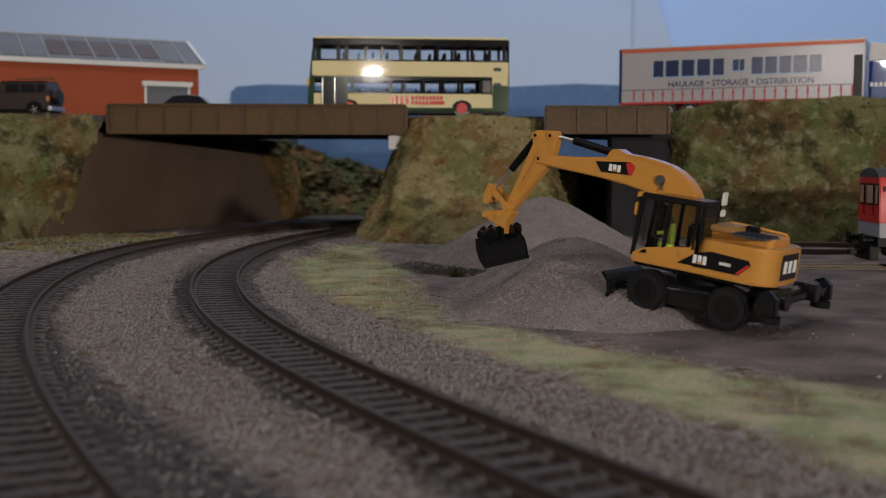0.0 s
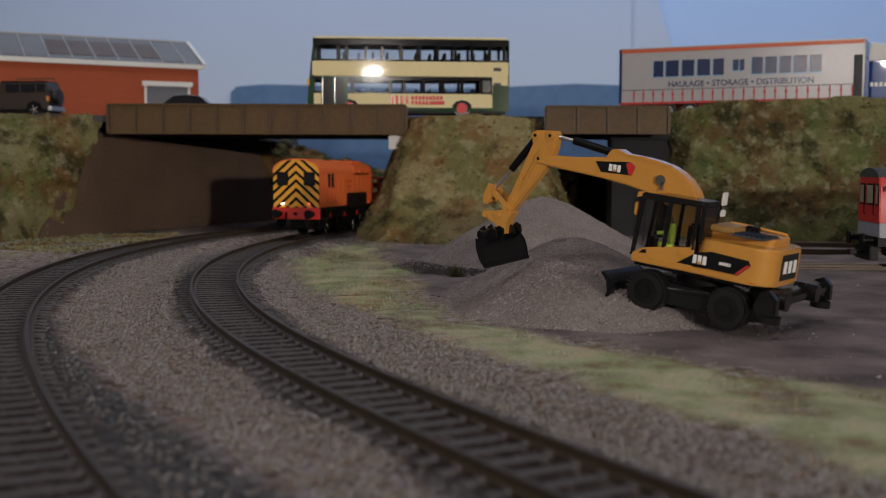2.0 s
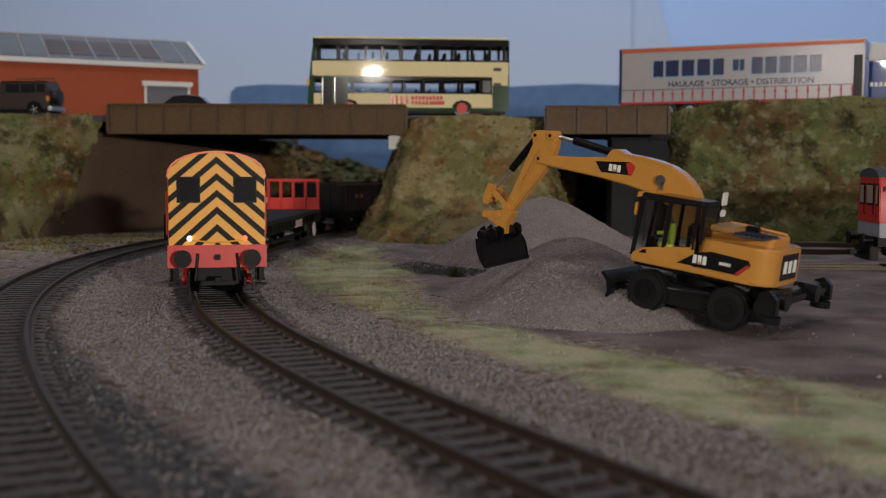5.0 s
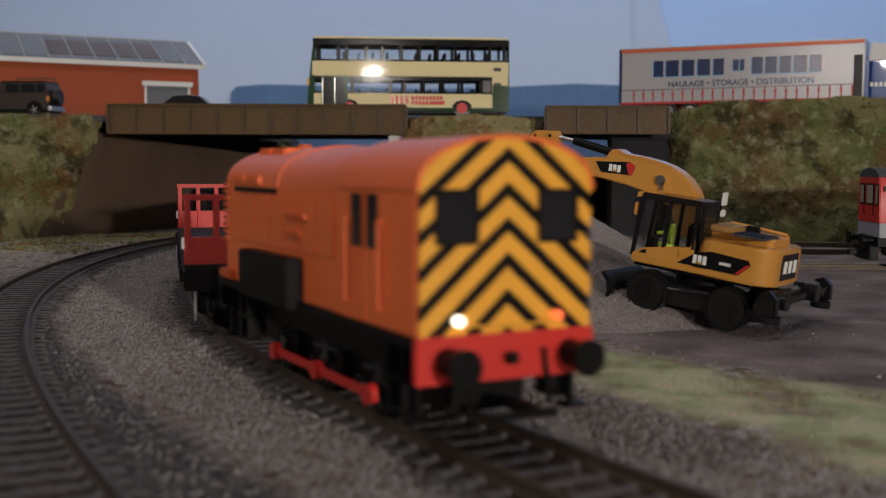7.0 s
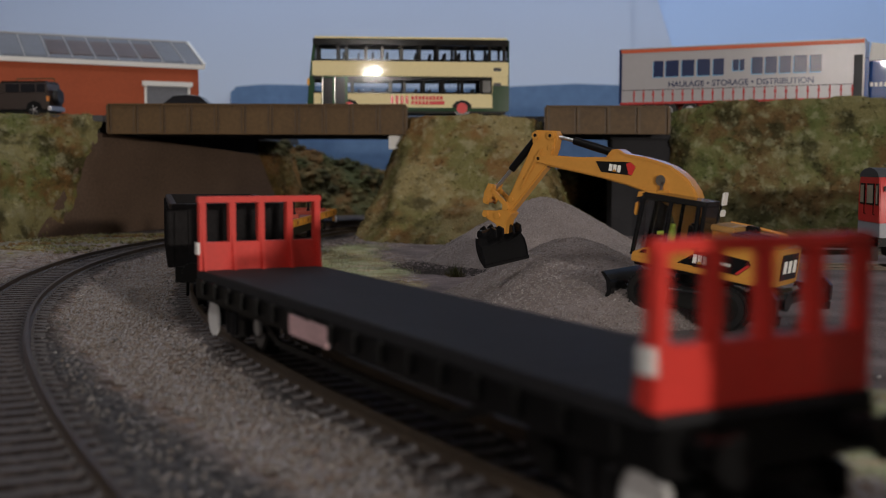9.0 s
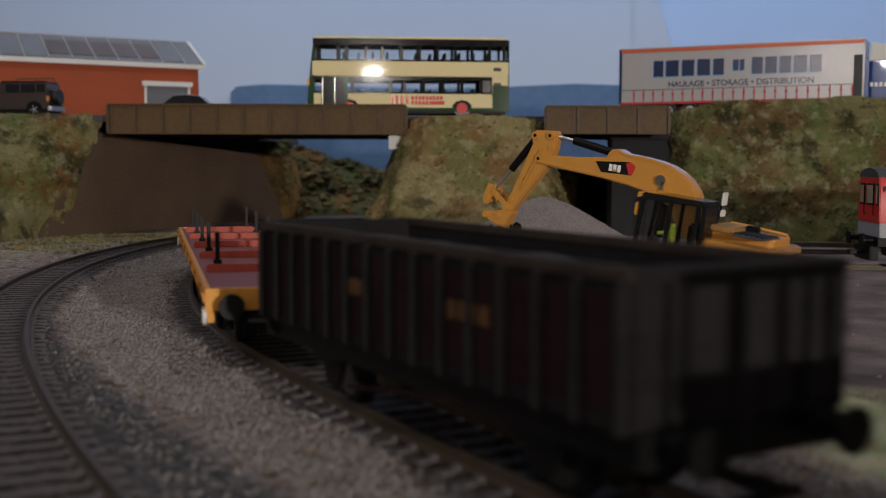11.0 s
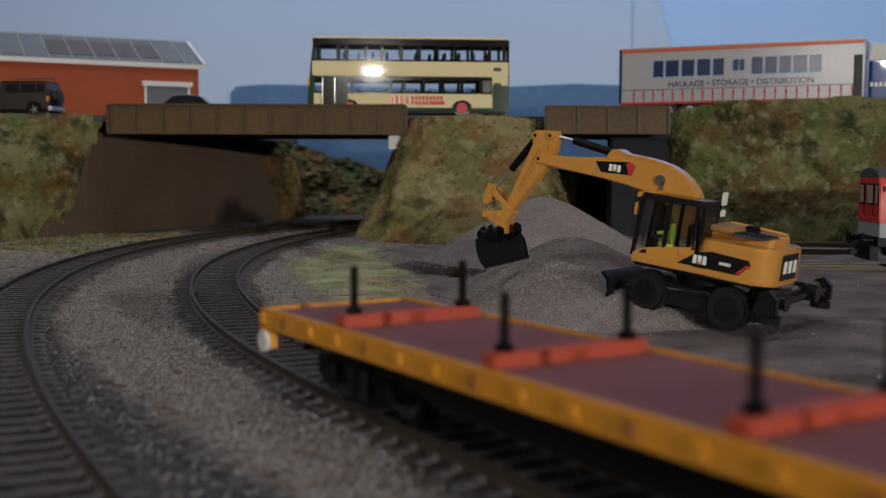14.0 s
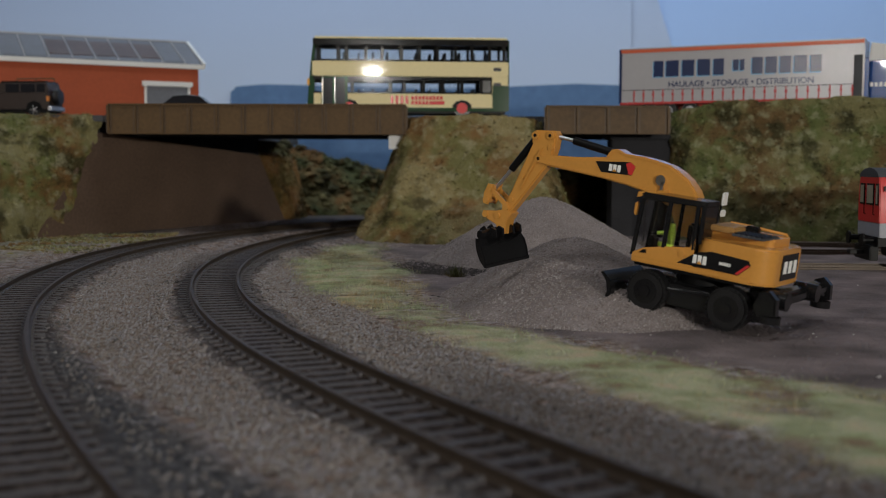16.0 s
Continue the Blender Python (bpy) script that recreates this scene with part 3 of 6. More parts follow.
M_GRAIN = mixed_stone("gravel_grain", (0.13, 0.11, 0.105), (0.27, 0.225, 0.205), (0.30, 0.275, 0.285), (0.36, 0.325, 0.32), (0.62, 0.60, 0.59))
M_GRAINE = mixed_stone("earth_grain", (0.120, 0.092, 0.074), (0.212, 0.178, 0.156), (0.262, 0.240, 0.230), (0.280, 0.276, 0.304), (0.42, 0.40, 0.40))


def heap(label, p, seed, n):
    hp = thing("gravel_heap", label, "gravel heap", "gravel heaps by the excavator")

    def hz(x, y):
        return -6.2 + max(-1.5, cone(x, y, p)) + (5.4 * math.exp(-((x - 68) ** 2 + (y - 351) ** 2) / 560) if p is NEAR_PILE else 0) + 0.8 * NOISE(x, y, 0.05, seed) + 0.5 * NOISE(x, y, 0.2, seed + 1)
    vs, fs, nr, na = [], [], 34, 72
    for j in range(nr):
        for i in range(na):
            r = 1.12 * j / (nr - 1)
            a = i / na * 2 * math.pi
            x, y = p[0] + p[3] * r * math.cos(a), p[1] + (p[4] if math.sin(a) < 0 else p[5]) * r * math.sin(a)
            vs.append((x, y, hz(x, y)))
    for j in range(nr - 1):
        for i in range(na):
            fs.append((j * na + i, (j + 1) * na + i, (j + 1) * na + (i + 1) % na, j * na + (i + 1) % na))
    mesh_part("heap_body", vs, fs, M_GRAVEL, hp, smooth=True)

    def spot():
        r, a = math.sqrt(random.random()) * 1.08, random.uniform(0, 2 * math.pi)
        x, y = p[0] + p[3] * r * math.cos(a), p[1] + (p[4] if math.sin(a) < 0 else p[5]) * r * math.sin(a)
        return x, y, hz(x, y) + random.uniform(-0.2, 0.3)
    grains("loose_gravel", "pale grey gravel grains", n, spot, (0.18, 0.42), M_GRAIN, hp)
    return hp


heap("tall heap of pale grey gravel", FAR_PILE, 3, 24000)
heap("low heap of grey-brown gravel before the excavator", NEAR_PILE, 6, 42000)


# ---- the train ----
def along(outline, x0, x1, bevel=0.0):
    """A plate: outline in (y, z), from x0 to x1."""
    bm = E(outline, x0, x1, bevel)
    bmesh.ops.rotate(bm, verts=bm.verts, cent=(0, 0, 0), matrix=Matrix.Rotation(-math.pi / 2, 3, "Z"))
    bmesh.ops.scale(bm, verts=bm.verts, vec=(1, -1, 1))
    bmesh.ops.recalc_face_normals(bm, faces=bm.faces)
    return bm


def clip(poly, a, b, c):
    """Keeps the side a*x + b*y <= c of a polygon."""
    out = []
    for i, p in enumerate(poly):
        q = poly[(i + 1) % len(poly)]
        dp, dq = a * p[0] + b * p[1] - c, a * q[0] + b * q[1] - c
        if dp <= 0:
            out.append(p)
        if dp * dq < 0:
            t = dp / (dp - dq)
            out.append((p[0] + t * (q[0] - p[0]), p[1] + t * (q[1] - p[1])))
    return out


SPIN = []


def wheelset(parent, x, r, rim, spokes=False, half=8.2, label="", outer=False):
    """An axle with two wheels, turning about its own y axis."""
    ax = part("axle", R((0, -half, 0), (0, half, 0), 0.9, seg=8), M_STEEL, parent)
    ax.matrix_basis = mm(x, 0, r)
    for s in (-1, 1):
        bm = R((0, s * (half - 1.4), 0), (0, s * (half + 0.6), 0), r, seg=28)
        rod(bm, (0, s * (half - 2.0), 0), (0, s * (half - 1.2), 0), r + 0.7, seg=28)
        part("wheel", bm, M_BLACK, ax)
        if rim is not None:
            part("wheel_face", R((0, s * (half + 0.5), 0), (0, s * (half + 0.9), 0), r * 0.82, seg=28), rim, ax, label)
        if outer:
            part("outer_disc", R((0, s * 13.2, 0), (0, s * 13.8, 0), r * 0.80, seg=28), M_WHEEL, ax, label)
        if spokes:
            bm = bmesh.new()
            for k in range(8):
                a = k * math.pi / 4
                rod(bm, (0, s * (half + 0.75), 0), (r * 0.85 * math.cos(a), s * (half + 0.75), r * 0.85 * math.sin(a)), 0.5, seg=6)
            box(bm, -3.6, s * (half + 0.6), -1.2, -0.5, s * (half + 1.2), 1.2)
            part("spokes", bm, M_BLACK_S, ax)
    SPIN.append((ax, x, r))
    return ax


def buffers(parent, x, s, z=14.0, mat_=None):
    for y in (-11.4, 11.4):
        bm = R((x, y, z), (x + s * 3.6, y, z), 1.9, seg=14)
        rod(bm, (x + s * 3.6, y, z), (x + s * 5.6, y, z), 1.0, seg=10)
        rod(bm, (x + s * 5.6, y, z), (x + s * 6.5, y, z), 2.9, seg=20)
        part("buffer", bm, mat_ or M_BLACK, parent, "black sprung buffer")


def coupling(parent, x, s):
    bm = B(x, -1.2, 6.5, x + s * 9, 1.2, 7.6)
    box(bm, x + s * 8.2, -5.5, 5.6, x + s * 9.2, 5.5, 7.0, 0.2)
    box(bm, x + s * 6, -0.8, 7.0, x + s * 11, 0.8, 8.2)
    part("coupling", bm, M_BLACK, parent, "black tension-lock coupling")


def build_loco():
    lo = thing("shunting_locomotive", "orange diesel shunter with black and yellow chevron cab end", "locomotive")
    def arch(w, zs, zt, n=14):
        rim = [(w * math.cos(math.pi * k / n), zs + (zt - zs) * math.sin(math.pi * k / n) ** 0.85) for k in range(n + 1)]
        return [(-w, 18.2), (w, 18.2)] + rim
    part("cab", along(arch(16.2, 41, 49.6), 21, 52.2, 0.35), M_ORANGE, lo, smooth=False)
    roof = along(arch(16.6, 41.0, 50.0)[2:] + arch(16.0, 40.8, 49.3)[2:][::-1], 20.5, 52.9)
    part("cab_roof", roof, M_ORANGE, lo, "orange arched cab roof")
    part("hood", along(arch(15.8, 40.4, 49.0), -49.5, 21, 0.6), M_ORANGE, lo, "orange engine hood")
    # chevron end
    w, zs, zt = 16.0, 41.0, 49.3
    face = arch(16.0, 41.0, 49.3)
    part("cab_end", along(face, 52.2, 52.6), M_BLACK, lo, "black cab end with yellow chevrons")
    for i in range(-2, 9):
        for s in (-1, 1):
            top = 22.6 + i * 5.75
            poly = [(0, top), (s * 20, top - 20 * 0.86), (s * 20, top - 20 * 0.86 - 3.3), (0, top - 3.3)]
            n = len(face)
            for j in range(n):
                (ax, ay), (bx, by) = face[j], face[(j + 1) % n]
                a, b = by - ay, -(bx - ax)
                poly = clip(poly, a, b, a * ax + b * ay) if poly else poly
            if len(poly) < 3:
                continue
            # the stripes stop at the windows
            wins = (5.6, 13.2, 32.2, 41.0)
            pieces = [clip(poly, s, 0, wins[0]), clip(poly, -s, 0, -wins[1])]
            mid = clip(clip(poly, -s, 0, -wins[0]), s, 0, wins[1])
            if mid:
                pieces += [clip(mid, 0, 1, wins[2]), clip(mid, 0, -1, -wins[3])]
            for q in pieces:
                if len(q) >= 3:
                    part("chevron_stripe", along(q, 52.6, 52.8), M_STRIPE_Y, lo, "yellow warning stripe")
    for s in (-1, 1):
        wn = part("cab_window", B(52.55, s * 5.9, 32.6, 52.75, s * 12.9, 40.6), M_GLASSD, lo, "dark cab window")
        bm = bmesh.new()
        for b in ((5.5, 32.1, 6.1, 41.1), (12.7, 32.1, 13.3, 41.1), (5.5, 32.1, 13.3, 32.7), (5.5, 40.5, 13.3, 41.1)):
            box(bm, 52.6, s * b[0], b[1], 53.1, s * b[2], b[3])
        part("window_frame", bm, M_BLACK, wn)
        # lamps
        part("lamp", R((52.6, s * 9.2, 20.4), (53.8, s * 9.2, 20.4), 0.85, seg=14), M_LAMP_W if s < 0 else M_LAMP_R, lo, "lit white lamp" if s < 0 else "red tail lamp")
        # cab doors, side windows, grab rails
        for x in (27.2, 33.8):
            part("side_window", B(x, s * 16.15, 30.6, x + 4.2, s * 16.45, 40.0, bevel=0.1), M_GLASSD, lo, "dark narrow cab side window")
        part("door_groove", B(32.0, s * 16.1, 19, 32.7, s * 16.35, 40.5), M_ORANGE_D, lo)
        for x in (26.0, 39.8):
            bm = R((x, s * 17.0, 21), (x, s * 17.0, 35.5), 0.35, seg=8)
            for z in (21, 35.5):
                rod(bm, (x, s * 16, z), (x, s * 17.0, z), 0.3, seg=6)
            part("grab_rail", bm, M_ORANGE_D, lo)
        # hood doors and vents
        for x in (-44, -35, -26, -17, -8, 1, 10):
            part("door_panel", B(x, s * 15.6, 27.5, x + 8.4, s * 16.15, 38.2, bevel=0.12), M_ORANGE, lo)
        part("side_vent", B(-41, s * 15.6, 38.9, -13, s * 16.3, 39.9), M_BLACK, lo, "long dark vent slot")
        for k in range(9):
            part("louvre", B(-49.9, s * (15.2), 27 + k * 1.6, -46.5, s * 16.35, 27.9 + k * 1.6), M_ORANGE_D, lo)
        part("vent_hood", B(-6, s * 15.6, 30.5, 3, s * 16.9, 31.4), M_ORANGE_D, lo)
        part("vent_hood", B(-6, s * 15.6, 34.2, 5, s * 17.0, 35.0), M_ORANGE_D, lo)
        part("battery_box", B(-29, s * 15.2, 16.6, 2, s * 19.4, 26.4, bevel=0.4), M_BLACK, lo, "black battery box")
        part("corner_step", B(-52, s * 11, 18.2, -42, s * 17.0, 20.4, bevel=0.4), M_ORANGE_D, lo, "orange corner step")
        part("running_plate", B(-52.5, s * 12, 16.6, 52, s * 17.2, 18.2), M_BLACK, lo)
        part("frame_plate", E([(-50, 16.6), (-50, 12), (-36, 10.8), (34, 10.8), (48, 12), (50, 16.6)], s * 11.4, s * 12.4), M_BLACK, lo)
        for x in (-36, 44):
            bm = B(x - 3, s * 13, 6, x - 2.3, s * 16, 17)
            box(bm, x + 2.3, s * 13, 6, x + 3, s * 16, 17)
            box(bm, x - 3, s * 12.8, 5.6, x + 3, s * 16.4, 6.3)
            box(bm, x - 3, s * 12.8, 10.6, x + 3, s * 16.4, 11.2)
            part("step", bm, M_BLACK, lo)
        for x in (-44, -34):
            part("roof_vent", B(x, s * 5, 46.6, x + 8, s * 9.5, 48.9, bevel=0.5), M_ORANGE, lo)
        for x in (-44, -33):
            part("hood_flap", B(x, s * 14.6, 40.4, x + 9.5, s * 16.4, 42.6, bevel=0.5), M_ORANGE, lo)
    part("exhaust", R((-38, 0, 47.4), (-38, 0, 49.9), 1.6, seg=16), M_ORANGE_D, lo)
    part("radiator_grille", B(-50.2, -11, 22, -49.4, 11, 42, bevel=0.2), M_ORANGE_D, lo)
    part("hood_rib", along(arch(16.05, 40.3, 49.35)[2:] + arch(15.7, 40.2, 48.9)[2:][::-1], -13.2, -12.4), M_ORANGE, lo)
    for s in (-1, 1):
        bb = part("buffer_beam", B(s * 51.6, -16.6, 10.8, s * 53.2, 16.6, 18.2, bevel=0.2), M_RED if s > 0 else M_BLACK, lo, "red buffer beam" if s > 0 else "black rear beam")
        buffers(lo, s * 53.2, s, 14.2)
        coupling(lo, s * 50, s)
        part("draw_hook", B(s * 53.2, -1, 13.4, s * 55, 1, 15.2, bevel=0.2), M_BLACK, lo)
        for y in (-6.5, 6.5):
            part("brake_pipe", R((s * 53.4, y, 15.5), (s * 53.9, y * 1.15, 6.5), 0.55, seg=8), M_BLACK, lo)
        for y in (-14.5, 14.5):
            bm = B(s * 48, y - 2, 4.6, s * 51.5, y + 2, 5.3)
            box(bm, s * 48.5, y - 0.4, 5, s * 50, y + 0.4, 11)
            part("foot_step", bm, M_BLACK, lo)
    bm = bmesh.new()
    pts = [(53.6, y, 20.0 - 0.8 * math.cos(y / 10 * math.pi / 2)) for y in range(-9, 10, 2)]
    for a, b in zip(pts, pts[1:]):
        rod(bm, a, b, 0.25, seg=6)
    part("lamp_cable", bm, M_STRIPE_Y, lo)
    part("chassis", B(-46, -7, 4.5, 46, 7, 16.6), M_BLACK, lo)
    for x in (-27, -2, 24):
        wheelset(lo, x, 8.2, None, True)
    for s in (-1, 1):
        bm = B(-29, s * 10.4, -0.9, 26, s * 11.3, 0.9, bevel=0.2)
        for x in (-27, -2, 24):
            rod(bm, (x, s * 10.2, 0), (x, s * 12.0, 0), 1.9, seg=12)
        r = part("coupling_rod", bm, M_RED, lo, "red coupling rod")
        RODS.append(r)
    for ob in lo.children_recursive:
        if ob.name.split(".")[0] in ("axle", "wheel", "wheel_face", "spokes", "coupling_rod", "coupling", "chassis"):
            continue
        for v in ob.data.vertices:
            v.co.y *= 0.962
            v.co.z -= 0.055 * max(0.0, v.co.z - 30 * K)
    part("rear_hook_block", B(-57, -3, 9.5, -53, 3, 14, bevel=0.5), M_RED, lo, "red rear coupling block")
    return lo


RODS = []


def bogie(parent, x, r=5.6, rim=M_WHEEL, base=22, outer=False):
    bg = part("bogie", B(x - base / 2 - 6, -6.5, 6.5, x + base / 2 + 6, 6.5, 9.5, bevel=0.4), M_BLACK, parent)
    for s in (-1, 1):
        o = [(x - base / 2 - 6.5, 4.6), (x - base / 2 + 4, 4.0), (x - 5, 2.2), (x + 5, 2.2), (x + base / 2 - 4, 4.0), (x + base / 2 + 6.5, 4.6), (x + base / 2 + 6.5, 8.6), (x + 6, 9.6), (x - 6, 9.6), (x - base / 2 - 6.5, 8.6)]
        part("side_frame", E(o, s * 10.6, s * 11.8, 0.2), M_BLACK, bg)
        for e in (-1, 1):
            part("axle_box", B(x + e * base / 2 - 2.2, s * 11.6, 3.6, x + e * base / 2 + 2.2, s * 13.2, 8, bevel=0.4), M_BLACK, bg)
        bm = bmesh.new()
        for k in (-2, 2):
            rod(bm, (x + k, s * 11.9, 3), (x + k, s * 11.9, 8.4), 1.3, seg=10)
        part("spring", bm, M_BLACK_S, bg)
    for e in (-1, 1):
        end = e * x > 0
        face = rim if end else M_BLACK_S
        wheelset(parent, x + e * base / 2, r, M_BLACK_S if outer else face, half=8.0, label="white wheel face" if face is M_WHEEL else "", outer=outer and end)
    return bg


def build_flat():
    fl = thing("bulkhead_flat_wagon", "black flat wagon with red slatted bulkheads at both ends", "wagon")
    H = 92.5
    deck = part("deck", B(-H, -16.3, 15.2, H, 16.3, 17.2, bevel=0.2), M_DECKB, fl, "black plank deck")
    for i in range(-15, 15):
        part("deck_plank", B(i * 6 + 0.15, -16, 17.0, i * 6 + 5.85, 16, 17.45), M_DECKB, deck)
    for s in (-1, 1):
        part("solebar", B(-H, s * 15.4, 10.6, H, s * 16.6, 15.2), M_BLACK, fl)
        part("truss", E([(-56, 10.6), (-40, 5.2), (40, 5.2), (56, 10.6), (52, 10.6), (38, 6.6), (-38, 6.6), (-52, 10.6)], s * 12.5, s * 13.3), M_BLACK, fl)
        for k in range(-8, 9):
            part("stake_pocket", B(k * 10.6 - 1.3, s * 16.6, 11.8, k * 10.6 + 1.3, s * 17.6, 15.6, bevel=0.2), M_BLACK, fl)
        part("data_panel", B(-20, s * 17.2, 10.9, 0, s * 17.65, 14.8), mat("faded_label", (0.55, 0.36, 0.38), 0.6, 0, 0.3), fl, "faded pink and white data panel")
        part("brake_wheel", R((-50, s * 13.8, 8), (-50, s * 14.5, 8), 1.9, seg=18), M_STEEL, fl, "small steel brake wheel")
        x = s * (H - 2)
        bulk = part("bulkhead", B(x - 1.1, -16.4, 17.2, x + 1.1, 16.4, 24.6, bevel=0.2), M_REDW, fl, "red bulkhead with open upper slats")
        part("bulkhead_rail", B(x - 1.0, -16.6, 34.6, x + 1.0, 16.6, 36.2, bevel=0.2), M_REDW, bulk)
        for k in range(5):
            y = -15.4 + k * 7.7
            part("bulkhead_post", B(x - 1.3, y - 0.85, 17.2, x + 1.3, y + 0.85, 34.8, bevel=0.25), M_REDW, bulk)
            part("bulkhead_brace", E([(x - s * 1.2, 17.4), (x - s * 3.4, 17.4), (x - s * 1.2, 28)], y - 0.35, y + 0.35), M_REDW, bulk)
        part("label_plate", B(x - 1.2, s * 0 - 17.0, 21.5, x + 1.2, -16.3, 24.5), M_WHITE, bulk, "small white label")
        part("headstock", B(s * (H - 1.5), -16.3, 10, s * (H + 0.4), 16.3, 16, bevel=0.2), M_BLACK, fl)
        buffers(fl, s * (H + 0.4), s, 13.4)
        coupling(fl, s * (H - 4), s)
        bogie(fl, s * 76, outer=True)
    part("underframe", B(-60, -4, 8.5, 60, 4, 15.2), M_BLACK, fl)
    return fl


M_WAGT = mat("worn_rail_brown", (0.040, 0.030, 0.026), 0.7, 0, 0.45, 90, 700, 0.06, spec=0.15)
M_MARK = mat("faded_yellow", (0.17, 0.085, 0.022), 0.7, 0, 0.5, 150, 900, 0.03)


def build_box():
    bx = thing("open_box_wagon", "weathered dark open wagon with rusty panels, loaded with stone", "wagon")
    H = 58
    for s in (-1, 1):
        side = part("side", B(-H, s * 15.6, 14, H, s * 16.8, 31.4, bevel=0.2), M_WAGG, bx, "weathered grey side with rusty panels")
        part("top_rail", B(-H - 0.4, s * 15.2, 31.2, H + 0.4, s * 17.5, 32.8, bevel=0.25), M_WAGT, bx, "worn brown top rail")
        for k in range(15):
            x = -H + 1 + k * (2 * H - 2) / 14
            part("rib", B(x - 0.6, s * 16.6, 14, x + 0.6, s * 18.2, 31.4, bevel=0.2), M_WAGG, side)
            if k < 14:
                part("rust_panel", B(x + 1.0, s * 16.7, 16, x + (2 * H - 2) / 14 - 1.0, s * 17.0, 29.8), M_RUST, side, "rust-red panel")
        for k, w in ((-1, 7), (1, 9)):
            bm = bmesh.new()
            for j in range(4):
                box(bm, k * 18 + j * w / 3, s * 17.0, 22.6, k * 18 + j * w / 3 + w / 6, s * 17.15, 25.2)
            part("lettering_bars", bm, M_MARK, side, "faded yellow lettering")
        part("solebar", B(-H, s * 13.4, 9.5, H, s * 14.6, 14), M_BLACK, bx)
        for x in (-34, 34):
            part("axle_guard", E([(x - 6, 10), (x - 2.6, 3), (x + 2.6, 3), (x + 6, 10)], s * 11.4, s * 12.4, 0.2), M_BLACK, bx)
            part("leaf_spring", E([(x - 9, 9.6), (x, 7), (x + 9, 9.6), (x, 9.2)], s * 12.4, s * 13.6), M_BLACK, bx)
        part("brake_lever", E([(-22, 5), (18, 10), (18, 10.8), (-22, 5.8)], s * 14.2, s * 14.7), M_RUST, bx, "rusty brake lever")
        e = part("end", B(s * (H - 1.2), -16.6, 14, s * H, 16.6, 31.4, bevel=0.2), M_WAGG, bx)
        for y in (-11, 0, 11):
            part("end_post", B(s * H, y - 1, 12, s * (H + 1.2), y + 1, 31.4), M_WAGG, e)
        part("end_rail", B(s * (H - 1.6), -16.8, 31.2, s * (H + 0.8), 16.8, 32.8, bevel=0.2), M_WAGG, bx)
        part("headstock", B(s * (H - 1), -16, 9.8, s * (H + 0.8), 16, 14.5, bevel=0.2), M_BLACK, bx)
        buffers(bx, s * (H + 0.8), s, 13.0)
        coupling(bx, s * (H - 4), s)
        wheelset(bx, s * 34, 6.0, M_BLACK_S)
    part("floor_plate", B(-H, -15.8, 13, H, 15.8, 14.4), M_BLACK, bx)
    vs, fs, n, mth = [], [], 40, 16
    for j in range(mth):
        for i in range(n):
            x, y = -H + 1 + (2 * H - 2) * i / (n - 1), -15.5 + 31 * j / (mth - 1)
            vs.append((x, y, 27.5 + 2.2 * (1 - (y / 16) ** 2) + 1.3 * NOISE(x, y, 0.12, 8)))
    for j in range(mth - 1):
        for i in range(n - 1):
            fs.append((j * n + i, j * n + i + 1, (j + 1) * n + i + 1, (j + 1) * n + i))
    mesh_part("stone_load", vs, fs, M_COAL, bx, "dark grey stone load", smooth=True)
    return bx


M_RUSTMARK = mat("rust_mark", (0.36, 0.13, 0.025), 0.7, 0, 0.4, 200, 900, 0.03)


